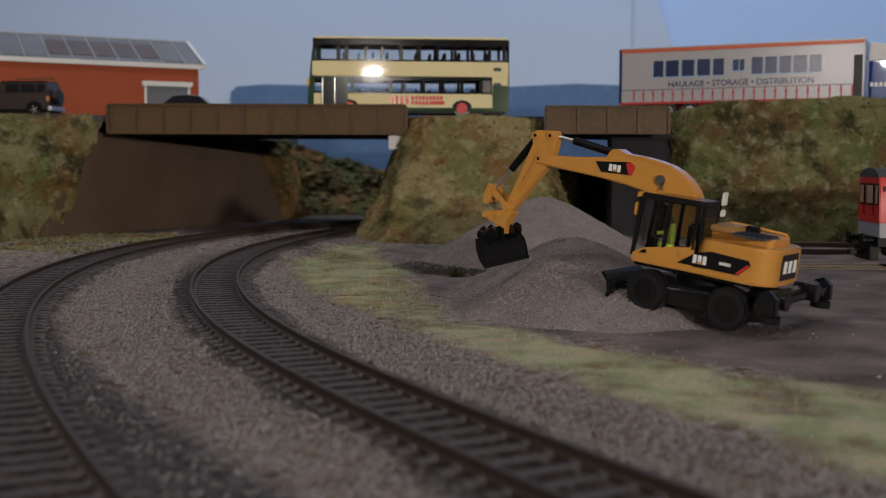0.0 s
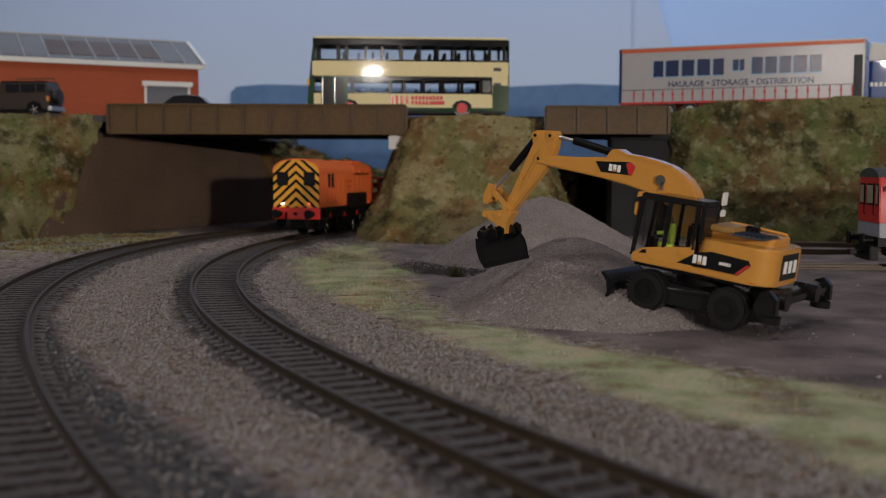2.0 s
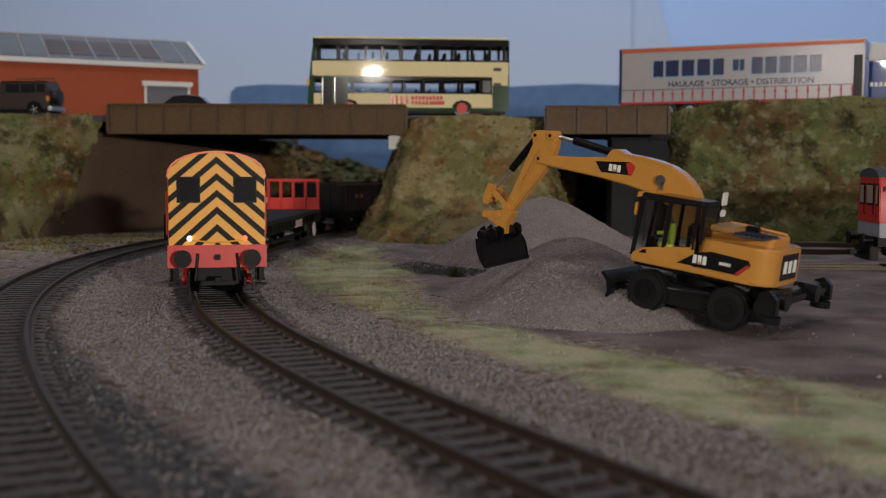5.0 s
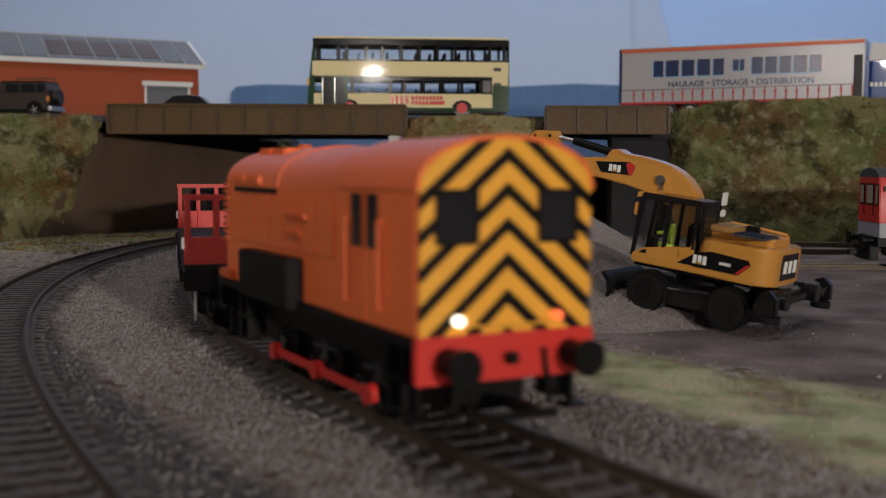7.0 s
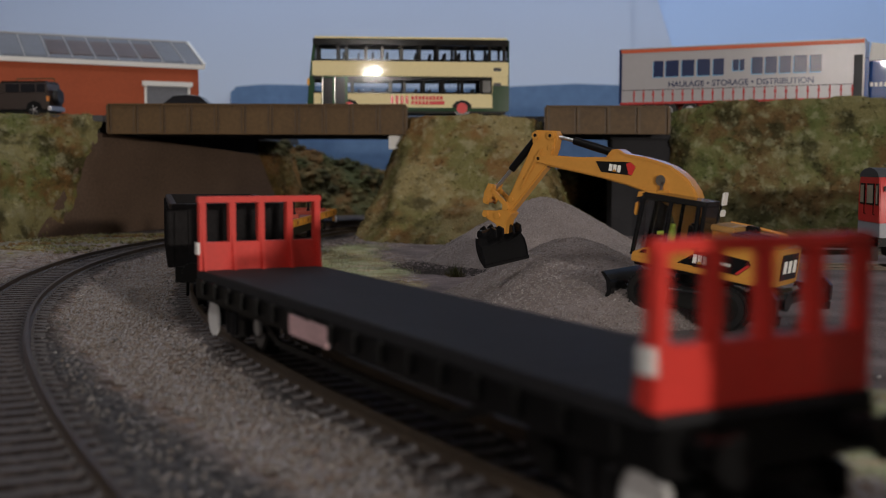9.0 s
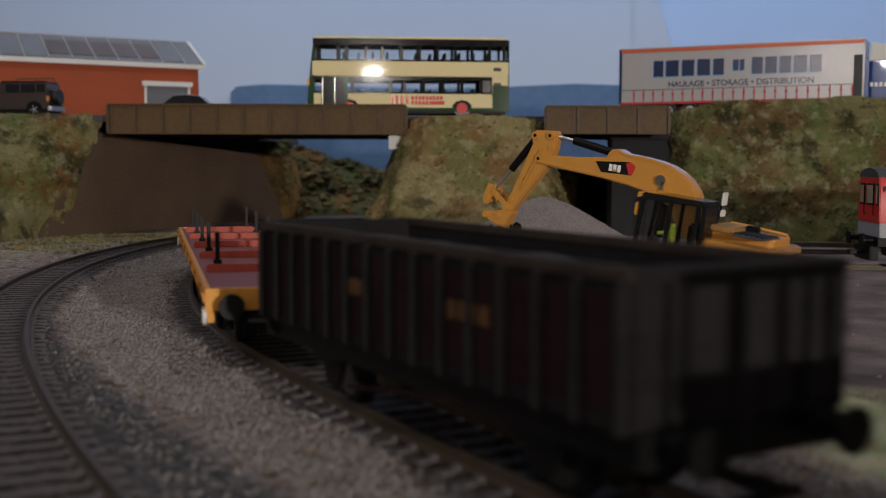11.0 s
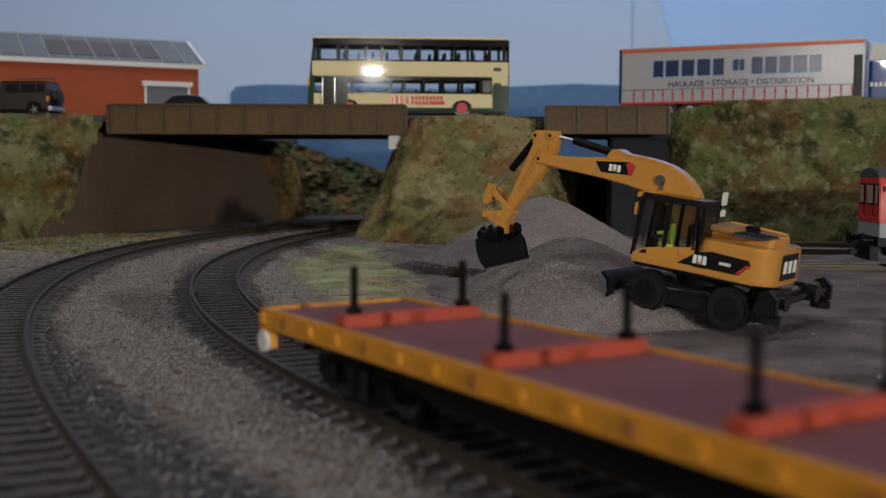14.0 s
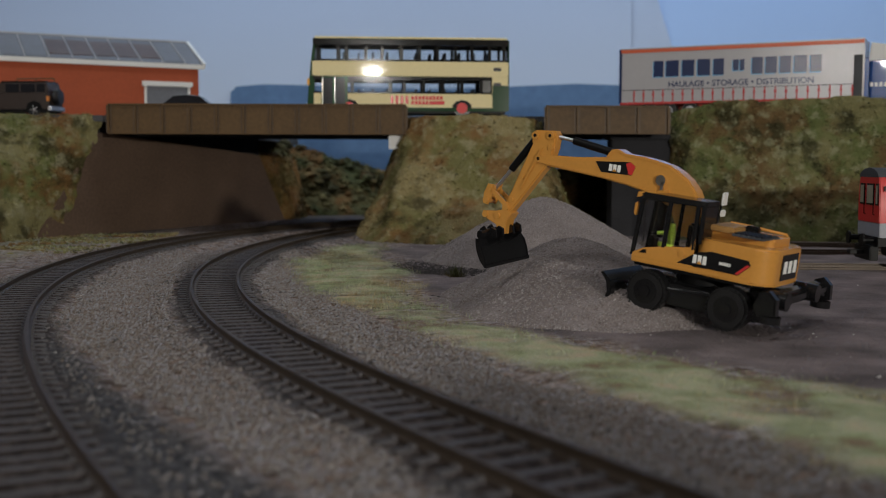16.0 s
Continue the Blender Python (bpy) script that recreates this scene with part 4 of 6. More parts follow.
def build_yellow():
    fl = thing("stake_flat_wagon", "long flat wagon with maroon deck, yellow sides and red bolsters", "wagon")
    H = 131
    deck = part("deck", B(-H + 0.6, -15.8, 13.5, H - 0.6, 15.8, 15.4), M_MAROON, fl, "faded maroon deck")
    for s in (-1, 1):
        sb = part("solebar", B(-H, s * 15.6, 11.8, H, s * 17.0, 15.9, bevel=0.2), M_WAGY, fl, "yellow side beam with rust marks")
        for k in range(-12, 13):
            part("pocket", B(k * 10.8 - 1.2, s * 16.9, 12.8, k * 10.8 + 1.2, s * 17.5, 15.0, bevel=0.2), M_RUSTMARK if k % 3 == 1 else M_WAGY, sb)
        part("lower_beam", E([(-88, 11.8), (-68, 6.8), (68, 6.8), (88, 11.8)], s * 13.6, s * 14.4), M_BLACK, fl)
        part("brake_box", B(34, s * 13.4, 5.8, 52, s * 15.2, 11.6, bevel=0.3), M_RUST, fl, "rusty brake gear box")
        part("end_beam", B(s * (H - 1.4), -17, 10.8, s * (H + 0.3), 17, 15.9, bevel=0.2), M_WAGY, fl, "yellow end beam")
        buffers(fl, s * (H + 0.3), s, 12.4)
        coupling(fl, s * (H - 4), s)
        for y in (-14.6, 14.6):
            part("end_lamp", R((s * (H - 2), y * 1.14, 9.4), (s * (H - 2), y * 1.2, 9.4), 2.1, seg=18), M_WHEEL, fl, "white round end marker")
            part("lamp_bracket", B(s * (H - 3.5), y * 1.02, 8.0, s * (H - 0.6), y * 1.13, 11.8), M_WAGY, fl)
        bogie(fl, s * 98, rim=M_BLACK_S)
    for k in range(5):
        x = -H + 30 + k * 46.4
        bo = part("bolster", B(x - 1.9, -14.4, 15.3, x + 1.9, 14.4, 17.6, bevel=0.35), M_BOLSTER, fl, "red cross bolster")
        for y in (-11.5, 11.5):
            part("stake", B(x - 0.6, y - 0.6, 17.5, x + 0.6, y + 0.6, 26.2, bevel=0.2), M_BLACK, bo, "black upright stake")
            part("stake_shoe", B(x - 1.1, y - 1.1, 17.4, x + 1.1, y + 1.1, 18.8, bevel=0.2), M_BLACK, bo)
    part("underframe", B(-84, -4, 6.5, 84, 4, 13.6), M_BLACK, fl)
    return fl


LOCO, FLAT, BOX, YELLOW = build_loco(), build_flat(), build_box(), build_yellow()
# places of the four vehicles behind the leading beam: middle of each, and half the distance of its pivots
CONSIST = ((LOCO, 53, 25), (FLAT, 237, 76), (BOX, 429, 34), (YELLOW, 647, 98))
TIMES = ((0.0, 905), (1.2, 780), (2.0, 686), (3.0, 570), (4.0, 456), (6.5, 195), (7.0, 145), (7.5, 97.5), (9.0, -52), (11.5, -330), (12.5, -429), (14.5, -614), (16.0, -754))


def travelled(t):
    """Where the leading beam stands on the line at t seconds, smoothed."""
    ts, ss = zip(*TIMES)
    w = [(-0.4, 1), (-0.2, 2), (0, 3), (0.2, 2), (0.4, 1)]

    def raw(u):
        if u < 0:
            return ss[0] - u * 104
        if u > 16:
            return ss[-1] - (u - 16) * 100
        return float(np.interp(u, ts, ss))
    return sum(k * raw(t + o) for o, k in w) / 9


# ---- wheeled excavator ----
M_CATY = mat("digger_yellow", (0.59, 0.28, 0.056), 0.24, 0, 0.06, 80, 900, 0.015, coat=0.5)
M_TYRE = mat("tyre_rubber", (0.011, 0.011, 0.012), 0.34, 0, 0.2, 100, 1200, 0.05)
M_CABGL = glassy("cab_glass", (0.88, 0.90, 0.92))
M_HIVIS = mat("toy_driver_paint", (0.55, 0.75, 0.08), 0.6, 0, 0.1)
M_REDP = mat("red_paint", (0.55, 0.03, 0.03), 0.4, 0, 0.1)
M_GREYP = mat("hood_grey", (0.055, 0.058, 0.065), 0.6, 0, 0.2, 80, 900, 0.05)
M_CHROME = mat("chrome", (0.75, 0.72, 0.68), 0.12, 1.0, 0.05)
M_SHAPE = mat("badge_white", (0.85, 0.85, 0.83), 0.5, 0, 0.03)


def wheel_at(parent, x, y, r, w, s):
    tyre = part("tyre", bevel_ring(R((x, y - w / 2, r), (x, y + w / 2, r), r, seg=36), 0.9), M_TYRE, parent, "black rubber tyre")
    bm = bmesh.new()
    for k in range(30):
        a = k / 30 * 2 * math.pi
        b = box(bmesh.new(), -0.22, -w / 2, -0.3, 0.22, w / 2, 0.03)
        bmesh.ops.transform(b, verts=b.verts, matrix=Matrix.Translation((x + math.sin(a) * r, y, r + math.cos(a) * r)) @ Matrix.Rotation(a, 4, "Y"))
        me = bpy.data.meshes.new("lug")
        b.to_mesh(me)
        bm.from_mesh(me)
        bpy.data.meshes.remove(me)
        b.free()
    part("tread", bm, M_TYRE, tyre)
    bm = R((x, y + s * (w / 2 - 0.3), r), (x, y + s * (w / 2 + 0.25), r), r * 0.58, seg=28)
    rod(bm, (x, y + s * w / 2, r), (x, y + s * (w / 2 + 0.9), r), r * 0.26, seg=16)
    for k in range(8):
        a = k * math.pi / 4
        rod(bm, (x + r * 0.4 * math.cos(a), y + s * w / 2, r + r * 0.4 * math.sin(a)), (x + r * 0.4 * math.cos(a), y + s * (w / 2 + 0.5), r + r * 0.4 * math.sin(a)), 0.3, seg=6)
    part("rim", bm, M_BLACK_S, tyre, "glossy black rim")
    return tyre


def bevel_ring(bm, o):
    es = [e for e in bm.edges if len(e.link_faces) == 2 and any(len(f.verts) > 4 for f in e.link_faces)]
    bmesh.ops.bevel(bm, geom=es, offset=o, segments=2, affect="EDGES")
    return bm


def build_excavator():
    ex = thing("wheeled_excavator", "yellow and black toy wheeled excavator beside the gravel heaps", "excavator", m=Matrix.Translation((80.6 * K, 342 * K, -2.7 * K)) @ pose(0, 0, 0, 0, 0, 144) @ pose(0, 0, 0, 0, -8, 0))
    # undercarriage
    bm = B(-20, -7.5, 6.5, 20, 7.5, 11.5, bevel=0.8)
    box(bm, -16, -11, 5.6, -10, 11, 8.6, 0.5)
    box(bm, 10, -11, 5.6, 16, 11, 8.6, 0.5)
    part("chassis", bm, M_BLACK_S, ex, "gloss black chassis")
    for s in (-1, 1):
        part("tool_step", B(-7, s * 7, 3.6, 7.5, s * 11.8, 10.2, bevel=0.6), M_BLACK_S, ex)
        part("hose_line", R((-8, s * 12.0, 9.4), (9, s * 12.0, 8.2), 0.5, seg=8), M_BLACK_S, ex)
        for x in (-13.2, 13.2):
            wheel_at(ex, x, s * 11.2, 6.6, 5.2, s)
    part("slew_ring", R((0, 0, 11), (0, 0, 14.2), 9, seg=32), M_BLACK, ex)
    blade = part("dozer_blade", E([(25.5, 1.5), (27, 1.2), (26.4, 4), (27.2, 7), (29.4, 9.4), (28.6, 9.9), (25.8, 7.6), (24.9, 4.4)], -13.5, 13.5, 0.2), M_BLACK_S, ex, "black dozer blade")
    for y in (-6, 6):
        part("blade_arm", E([(18, 5), (26, 3.4), (26, 5.6), (18, 7.6)], y - 0.9, y + 0.9), M_BLACK_S, blade)
    stab = part("stabiliser", B(-28.0, -38, 9.4, -22.5, 17, 13.6, bevel=1.3), M_BLACK_S, ex, "black rear stabiliser, folded up")
    for y in (-36.0, 15.0):
        part("stabiliser_leg", E([(-29.0, 8.0), (-23.5, 7.0), (-21.8, 9.8), (-23.2, 13.8), (-26.0, 15.0), (-28.6, 12.8)], y - 1.8, y + 1.8, 0.6), M_BLACK_S, stab)
        part("stabiliser_foot", R((-26.6, y * 0.93, 5.4), (-26.6, y * 0.93, 7.6), 3.2, seg=20), M_BLACK_S, stab)
        part("pivot_boss", R((-29.4, y * 0.55, 11.6), (-22.0, y * 0.55, 11.6), 2.8, seg=20), M_BLACK_S, stab)
        part("ram", R((-25, y * 0.45, 13.4), (-26.5, y * 0.92, 9.6), 1.4, seg=12), M_BLACK_S, stab)
        part("link_bar", B(-24.0, y * 0.3 - 3.0, 7.0, -16, y * 0.3 + 3.0, 12.6, bevel=0.8), M_BLACK_S, stab)
    # upper structure
    part("platform", B(-19, -12.6, 14.0, 19, 12.6, 15.6, bevel=0.3), M_BLACK, ex)
    part("sill", E([(19.8, 15.0), (19.8, 16.9), (-18.8, 17.0), (-18.8, 15.2)], 11.9, 13.3, 0.35), M_CATY, ex, "yellow lower side sill")
    part("rear_body", rounded_plan(-24.5, 0.5, -17.0, 13.0, 15.0, 26.0, 6.0), M_CATY, ex, "yellow counterweight and engine body")
    part("black_panel", E([(4.5, 17.3), (-1.5, 21.6), (-6, 22.6), (-17.6, 22.0), (-18.4, 20.6), (-15, 17.2)], 13.0, 13.25), M_BLACK_S, ex, "black side panel with badge")
    part("red_wedge", E([(-15.0, 17.4), (-18.3, 20.6), (-17.2, 20.6), (-13.9, 17.4)], 13.2, 13.38), M_REDP, ex, "red wedge")
    badge(ex, -2.8, 13.4, 19.5, 4.7, 2.6)
    bm = bmesh.new()
    for k in range(6):
        box(bm, -12.4 + k * 0.62, 13.2, 19.2, -11.95 + k * 0.62, 13.4, 20.1)
    part("model_bars", bm, M_SHAPE, ex, "small white lettering")
    part("rear_badge_plate", B(-24.75, -9.5, 16.6, -24.4, 4.5, 24.4, bevel=0.1), M_BLACK_S, ex, "black rear badge plate")
    bm = bmesh.new()
    for k in range(3):
        box(bm, -24.95, 3.0 - k * 4.2, 18.6, -24.7, 0.4 - k * 4.2, 22.4, 0.1)
    part("rear_badge", bm, M_SHAPE, ex, "white badge letters as blocks")
    part("engine_hood", rounded_plan(-21, 1.5, -12, 5, 25.8, 28.4, 2.0), M_CATY, ex, "yellow engine hood")
    g = part("hood_grille", B(-20.5, -2, 28.2, -10.5, 11.5, 28.9, bevel=0.2), M_GREYP, ex, "dark grey hood grille")
    for k in range(6):
        part("grille_slat", B(-20 + k * 1.6, -1.2, 28.8, -19.2 + k * 1.6, 10.8, 29.2), M_BLACK, g)
    part("hood_panel", B(-9.5, -8, 28.2, -1, 7, 30.0, bevel=0.5), mat("dusty_yellow", (0.36, 0.20, 0.06), 0.6, 0, 0.15), ex, "dusty yellow hood panel")
    part("hand_rail", tube([(-20, -11.5, 27.4), (-19.5, -11.5, 28.9), (-6, -11.5, 29.6), (-1, -11.5, 29.6), (-1, -11.5, 27.4)], 0.45), M_CATY, ex)
    part("exhaust_cap", B(-13.5, -5, 28.4, -9.5, -2, 30.6, bevel=0.4), M_BLACK, ex)
    # cab
    cab = part("cab_base", E([(19.8, 16.4), (20.2, 17.6), (16, 19.8), (9, 21.4), (1, 22.6), (0.6, 25.2), (-0.4, 25.2), (-0.4, 16.4)], 12.2, 13.2, 0.2), M_CATY, ex, "yellow cab door panel")
    part("cab_floor", B(-0.4, 2.5, 15.6, 19.6, 12.4, 17.4), M_BLACK, cab)
    posts = (((19.9, 17.0), (18.6, 35.4)), ((9.8, 21.0), (9.4, 35.6)), ((0.2, 22.0), (0.4, 35.6)), ((-1.6, 25.5), (-1.4, 35.8)))
    for y in (2.8, 12.6):
        for a, b in posts:
            part("cab_post", R((a[0], y, a[1]), (b[0], y, b[1]), 0.75, seg=8), M_BLACK_S, cab)
    for y in (2.8, 12.6):
        part("cab_beam", R((19, y, 35.2), (-1.5, y, 35.8), 0.7, seg=8), M_BLACK_S, cab)
    part("cab_roof", rounded_plan(-2.2, 19.8, 2.0, 13.4, 35.4, 36.9, 1.6), M_BLACK_S, cab, "black cab roof")
    part("roof_visor", E([(20.8, 35.0), (20.6, 36.6), (14.8, 37.8), (14.8, 36.4)], 2.2, 13.2, 0.2), M_CATY, cab, "yellow roof visor")
    part("front_screen", E([(19.7, 18), (19.9, 18), (18.7, 35), (18.5, 35)], 3.2, 12.4), M_CABGL, cab, "clear front screen")
    part("side_glass", E([(19.2, 19.2), (18.2, 34.8), (10.0, 34.8), (10.2, 21.8)], 12.5, 12.7), M_CABGL, cab)
    part("side_glass", E([(8.8, 22.4), (8.8, 34.8), (1.0, 34.8), (1.0, 23.6)], 12.5, 12.7), M_CABGL, cab)
    part("rear_quarter", B(-2.0, 2.6, 24, -1.2, 12.8, 35.2), M_BLACK_S, cab)
    part("seat", B(1.5, 4.8, 17.4, 4.0, 10.4, 29.5, bevel=0.8), M_BLACK, cab, "black seat back")
    part("seat_base", B(3, 4.8, 17.4, 9, 10.4, 21.5, bevel=0.8), M_BLACK, cab)
    part("dash", B(14.8, 5, 17.4, 17.2, 9.8, 23.5, bevel=0.6), M_BLACK, cab)
    part("cab_front_light", B(20.2, 10.8, 29.2, 21.4, 12.8, 33.4, bevel=0.4), M_CATY, cab, "yellow work lamp housing")
    part("triangle_vent", E([(17.6, 18.0), (15.0, 18.2), (15.0, 19.4), (16.2, 19.2)], 13.2, 13.3), M_BLACK, cab)
    part("wiper", tube([(19.9, 6, 20.5), (19.2, 9.5, 31.5)], 0.25), M_BLACK, cab)
    part("door_rail", tube([(9.2, 13.2, 22.6), (9.2, 13.9, 23.2), (9.0, 13.9, 31.0), (9.0, 13.2, 31.6)], 0.28), M_BLACK_S, cab, "black grab rail")
    part("door_handle", R((3.2, 13.1, 20.2), (3.2, 13.7, 20.2), 0.9, seg=12), M_CATY, cab)
    mir = part("mirror_arm", tube([(2.5, -9, 27.5), (2.2, -9.5, 33), (2.0, -9.5, 38.0)], 0.35), M_BLACK_S, ex, "mirror arm")
    # white paint stands in for the glint on both mirror glasses
    part("mirror", B(0.8, -11, 34.8, 1.6, -7.4, 39.0, bevel=0.3), M_WHITE, mir, "mirror glass painted white for its glint")
    part("mirror", B(0.8, -11, 31.2, 1.6, -7.6, 33.4, bevel=0.3), M_WHITE, mir, "mirror glass painted white for its glint")
    # boom, stick, rams
    bo = [(4, 24), (3.2, 30), (4.0, 34.5), (6.2, 38.6), (9.2, 41.8), (12.8, 44.1), (16.6, 45.5), (20.8, 46.3), (26, 46.8), (32, 47.0), (34.6, 48.2), (37.2, 47.6), (38.6, 45.0), (50, 43.4), (62.5, 42.6), (66.5, 40.6), (64.5, 39.2), (52, 38.6), (40.4, 38.0), (30, 37.0), (22.1, 35.6), (14, 32.5), (10, 24)]
    boom = part("boom", E(bo, -3.0, 3.0, 0.6), M_CATY, ex, "yellow curved boom")
    part("boom_badge_plate", E([(27.5, 43.4), (29.5, 44.6), (42, 43.2), (39.5, 40.0), (28.5, 40.4)], 3.0, 3.15), M_BLACK_S, boom, "black boom badge")
    badge(boom, 34.6, 3.25, 41.9, 4.6, 2.3)
    part("badge_wedge", E([(27.5, 43.4), (29.5, 44.6), (31, 43.8), (29.6, 40.6), (28.5, 40.4)], 3.12, 3.22), M_REDP, boom)
    part("boom_pin", R((18.0, -3.6, 40.4), (18.0, 3.9, 40.4), 1.7, seg=20), M_CHROME, boom, "bright boom pin")
    part("pin_lock", B(16.8, 3.2, 35.0, 17.8, 3.9, 40.0), M_CHROME, boom)
    part("boom_ram", R((19, -2, 22), (18, -2, 40), 1.6, seg=16), M_BLACK_S, boom)
    stick = part("stick", E([(58.2, 49.4), (59.4, 51.0), (66.8, 50.4), (68.4, 48.4), (67.6, 45.6), (73.8, 28), (76.6, 21.6), (74.8, 18.6), (71.8, 22.6), (60.6, 39.2), (59.0, 43.5)], -2.2, 2.2, 0.55), M_CATY, ex, "yellow dipper stick")
    for x, z in ((60.6, 49.2), (66.4, 48.6), (64, 41.0)):
        bm = R((x, -2.9, z), (x, 2.9, z), 1.35, seg=18)
        part("pin", bm, M_CATY, stick)
        part("pin_hole", R((x, 2.85, z), (x, 3.0, z), 0.6, seg=12), M_BLACK, stick)
    for x, z in ((60.0, 45.2), (69.8, 34.0), (73.0, 25.4)):
        part("stick_boss", R((x, -2.75, z), (x, 2.75, z), 0.9, seg=14), M_CATY, stick)
    part("stick_rib", E([(63.0, 44.6), (64.2, 44.2), (70.4, 29.2), (69.2, 29.6)], 2.1, 2.75, 0.2), M_CATY, stick, "raised yellow rib")
    part("boom_seam", E([(40.6, 38.4), (52, 39.0), (62, 39.6), (62, 40.2), (52, 39.7), (40.4, 39.1), (30, 38.0), (23, 36.8), (23, 36.2), (30, 37.4)], 2.8, 3.25, 0.12), M_CATY, boom, "raised yellow weld seam")
    part("boom_top_rail", E([(34.6, 48.2), (36.8, 47.6), (38.4, 45.2), (37.6, 44.9), (36.2, 46.9), (34.5, 47.4), (32, 46.3), (22, 45.6), (16, 44.6), (16, 45.3), (22, 46.3), (32, 47.0)], 2.8, 3.3, 0.12), M_CATY, boom, "raised yellow edge flange")
    part("stick_ram", R((36.5, 0, 46.4), (52.5, 0, 48.6), 1.35, seg=16), M_BLACK, ex, "black stick ram")
    part("stick_ram_rod", R((52.5, 0, 48.6), (60.6, 0, 49.3), 0.6, seg=12), M_STEEL, ex, "steel ram rod")
    part("bucket_ram", R((66.6, 0, 48.6), (75.8, 0, 35.6), 1.3, seg=16), M_BLACK, ex, "black bucket ram")
    part("bucket_ram_rod", R((75.8, 0, 35.6), (81.4, 0, 28.0), 0.6, seg=12), M_STEEL, ex, "steel ram rod")
    for y in (-2.9, 2.1):
        part("link", E([(80.4, 29.6), (83.0, 29.6), (84.4, 26), (84.2, 22.6), (82.2, 22.2), (81.0, 25.5)], y, y + 0.8, 0.15), M_CATY, stick, "yellow bucket link")
        part("link_bar", E([(81.6, 28.6), (82.2, 27.2), (74.6, 22.2), (73.6, 23.6)], y, y + 0.8, 0.15), M_CATY, stick)
    for x, z in ((82.0, 28.2), (83.0, 23.8), (74.6, 22.6)):
        part("pin", R((x, -3.3, z), (x, 3.3, z), 1.15, seg=16), M_CATY, stick)
    co = part("quick_coupler", E([(84.2, 19.8), (82.4, 17.4), (78, 15.8), (76.5, 12.8), (74, 13.2), (73.6, 18), (72, 20.6), (74.2, 22.2), (78.6, 20.6)], -2.6, 2.6, 0.3), M_CATY, ex, "yellow quick coupler")
    for x, z in ((82.6, 18.8), (77.6, 19.0)):
        part("pin", R((x, -3.2, z), (x, 3.2, z), 1.1, seg=16), M_CATY, co)
    tilt = Matrix.Translation((76, 0, 8)) @ Matrix.Rotation(radians(-10), 4, "X") @ Matrix.Rotation(radians(-15), 4, "Z") @ Matrix.Translation((-76, 0, -8))

    def tilted(bm):
        bmesh.ops.transform(bm, matrix=tilt, verts=bm.verts)
        return bm
    bu = part("bucket", tilted(E([(76.4, 10.8), (75.3, 9.6), (74.0, 7.2), (73.2, 4.6), (72.9, 3.4), (73.8, 3.4), (75.6, 5.0), (77.2, 7.6), (78.0, 10.0), (78.2, 12.0), (77.2, 12.4)], -10, 10, 0.3)), M_BLACK_S, ex, "glossy black wide grading bucket")
    for y in (-10.2, 9.6):
        part("bucket_cheek", tilted(E([(76.9, 11.2), (75.1, 9.8), (73.6, 7.2), (72.5, 3.0), (73.6, 3.0), (75.9, 4.8), (77.5, 7.4), (78.3, 10.0), (78.4, 12.4)], y, y + 0.6, 0.15)), M_BLACK_S, bu)
    part("cutting_edge", tilted(B(72.3, -10.3, 2.8, 73.5, 10.3, 4.0, bevel=0.2)), M_BLACK_S, bu)
    part("bucket_tube", tilted(R((78.2, -8.2, 13.2), (78.2, 8.2, 13.2), 1.7, seg=16)), M_BLACK_S, bu)
    for y in (-6.2, -2.9, 1.9, 5.2):
        part("bucket_ear", tilted(E([(81.2, 10.5), (80.8, 14.6), (79.0, 16.0), (77.0, 14.2), (74.9, 16.4), (72.6, 16.0), (72.2, 13.4), (75.4, 10.6)], y, y + 1.0, 0.2)), M_BLACK_S, bu)
    return ex


def badge(parent, x, y, z, w, h):
    """Three white blocks and a yellow wedge, in place of a maker's badge."""
    bm = bmesh.new()
    for k in range(3):
        box(bm, x + w / 2 - k * w / 3, y - 0.1, z - h / 2, x + w / 2 - (k + 0.8) * w / 3, y, z + h / 2, 0.1)
    b = part("badge", bm, M_SHAPE, parent, "white block badge")
    part("badge_triangle", E([(x + w * 0.2, z - h / 2), (x - w * 0.14, z - h / 2), (x + 0.03 * w, z - h * 0.12)], y, y + 0.1), M_CATY, b)


def rounded_plan(x0, x1, y0, y1, z0, z1, r):
    """A block with rounded upright corners and softened rims."""
    bm = bmesh.new()
    pts = []
    for cx, cy, a0 in ((x1 - r, y1 - r, 0), (x0 + r, y1 - r, 90), (x0 + r, y0 + r, 180), (x1 - r, y0 + r, 270)):
        for k in range(6):
            a = radians(a0 + k * 18)
            pts.append((cx + r * math.cos(a), cy + r * math.sin(a)))
    a = [bm.verts.new((x, y, z0)) for x, y in pts]
    b = [bm.verts.new((x, y, z1)) for x, y in pts]
    n = len(pts)
    fs = [bm.faces.new(a[::-1]), bm.faces.new(b)]
    for i in range(n):
        fs.append(bm.faces.new((a[i], a[(i + 1) % n], b[(i + 1) % n], b[i])))
    bmesh.ops.bevel(bm, geom=[e for f in fs[:2] for e in f.edges], offset=min(0.7, (z1 - z0) / 4), segments=2, affect="EDGES", clamp_overlap=True)
    return bm


def tube(pts, r, seg=8):
    bm = bmesh.new()
    for a, b in zip(pts, pts[1:]):
        rod(bm, a, b, r, seg=seg)
    return bm


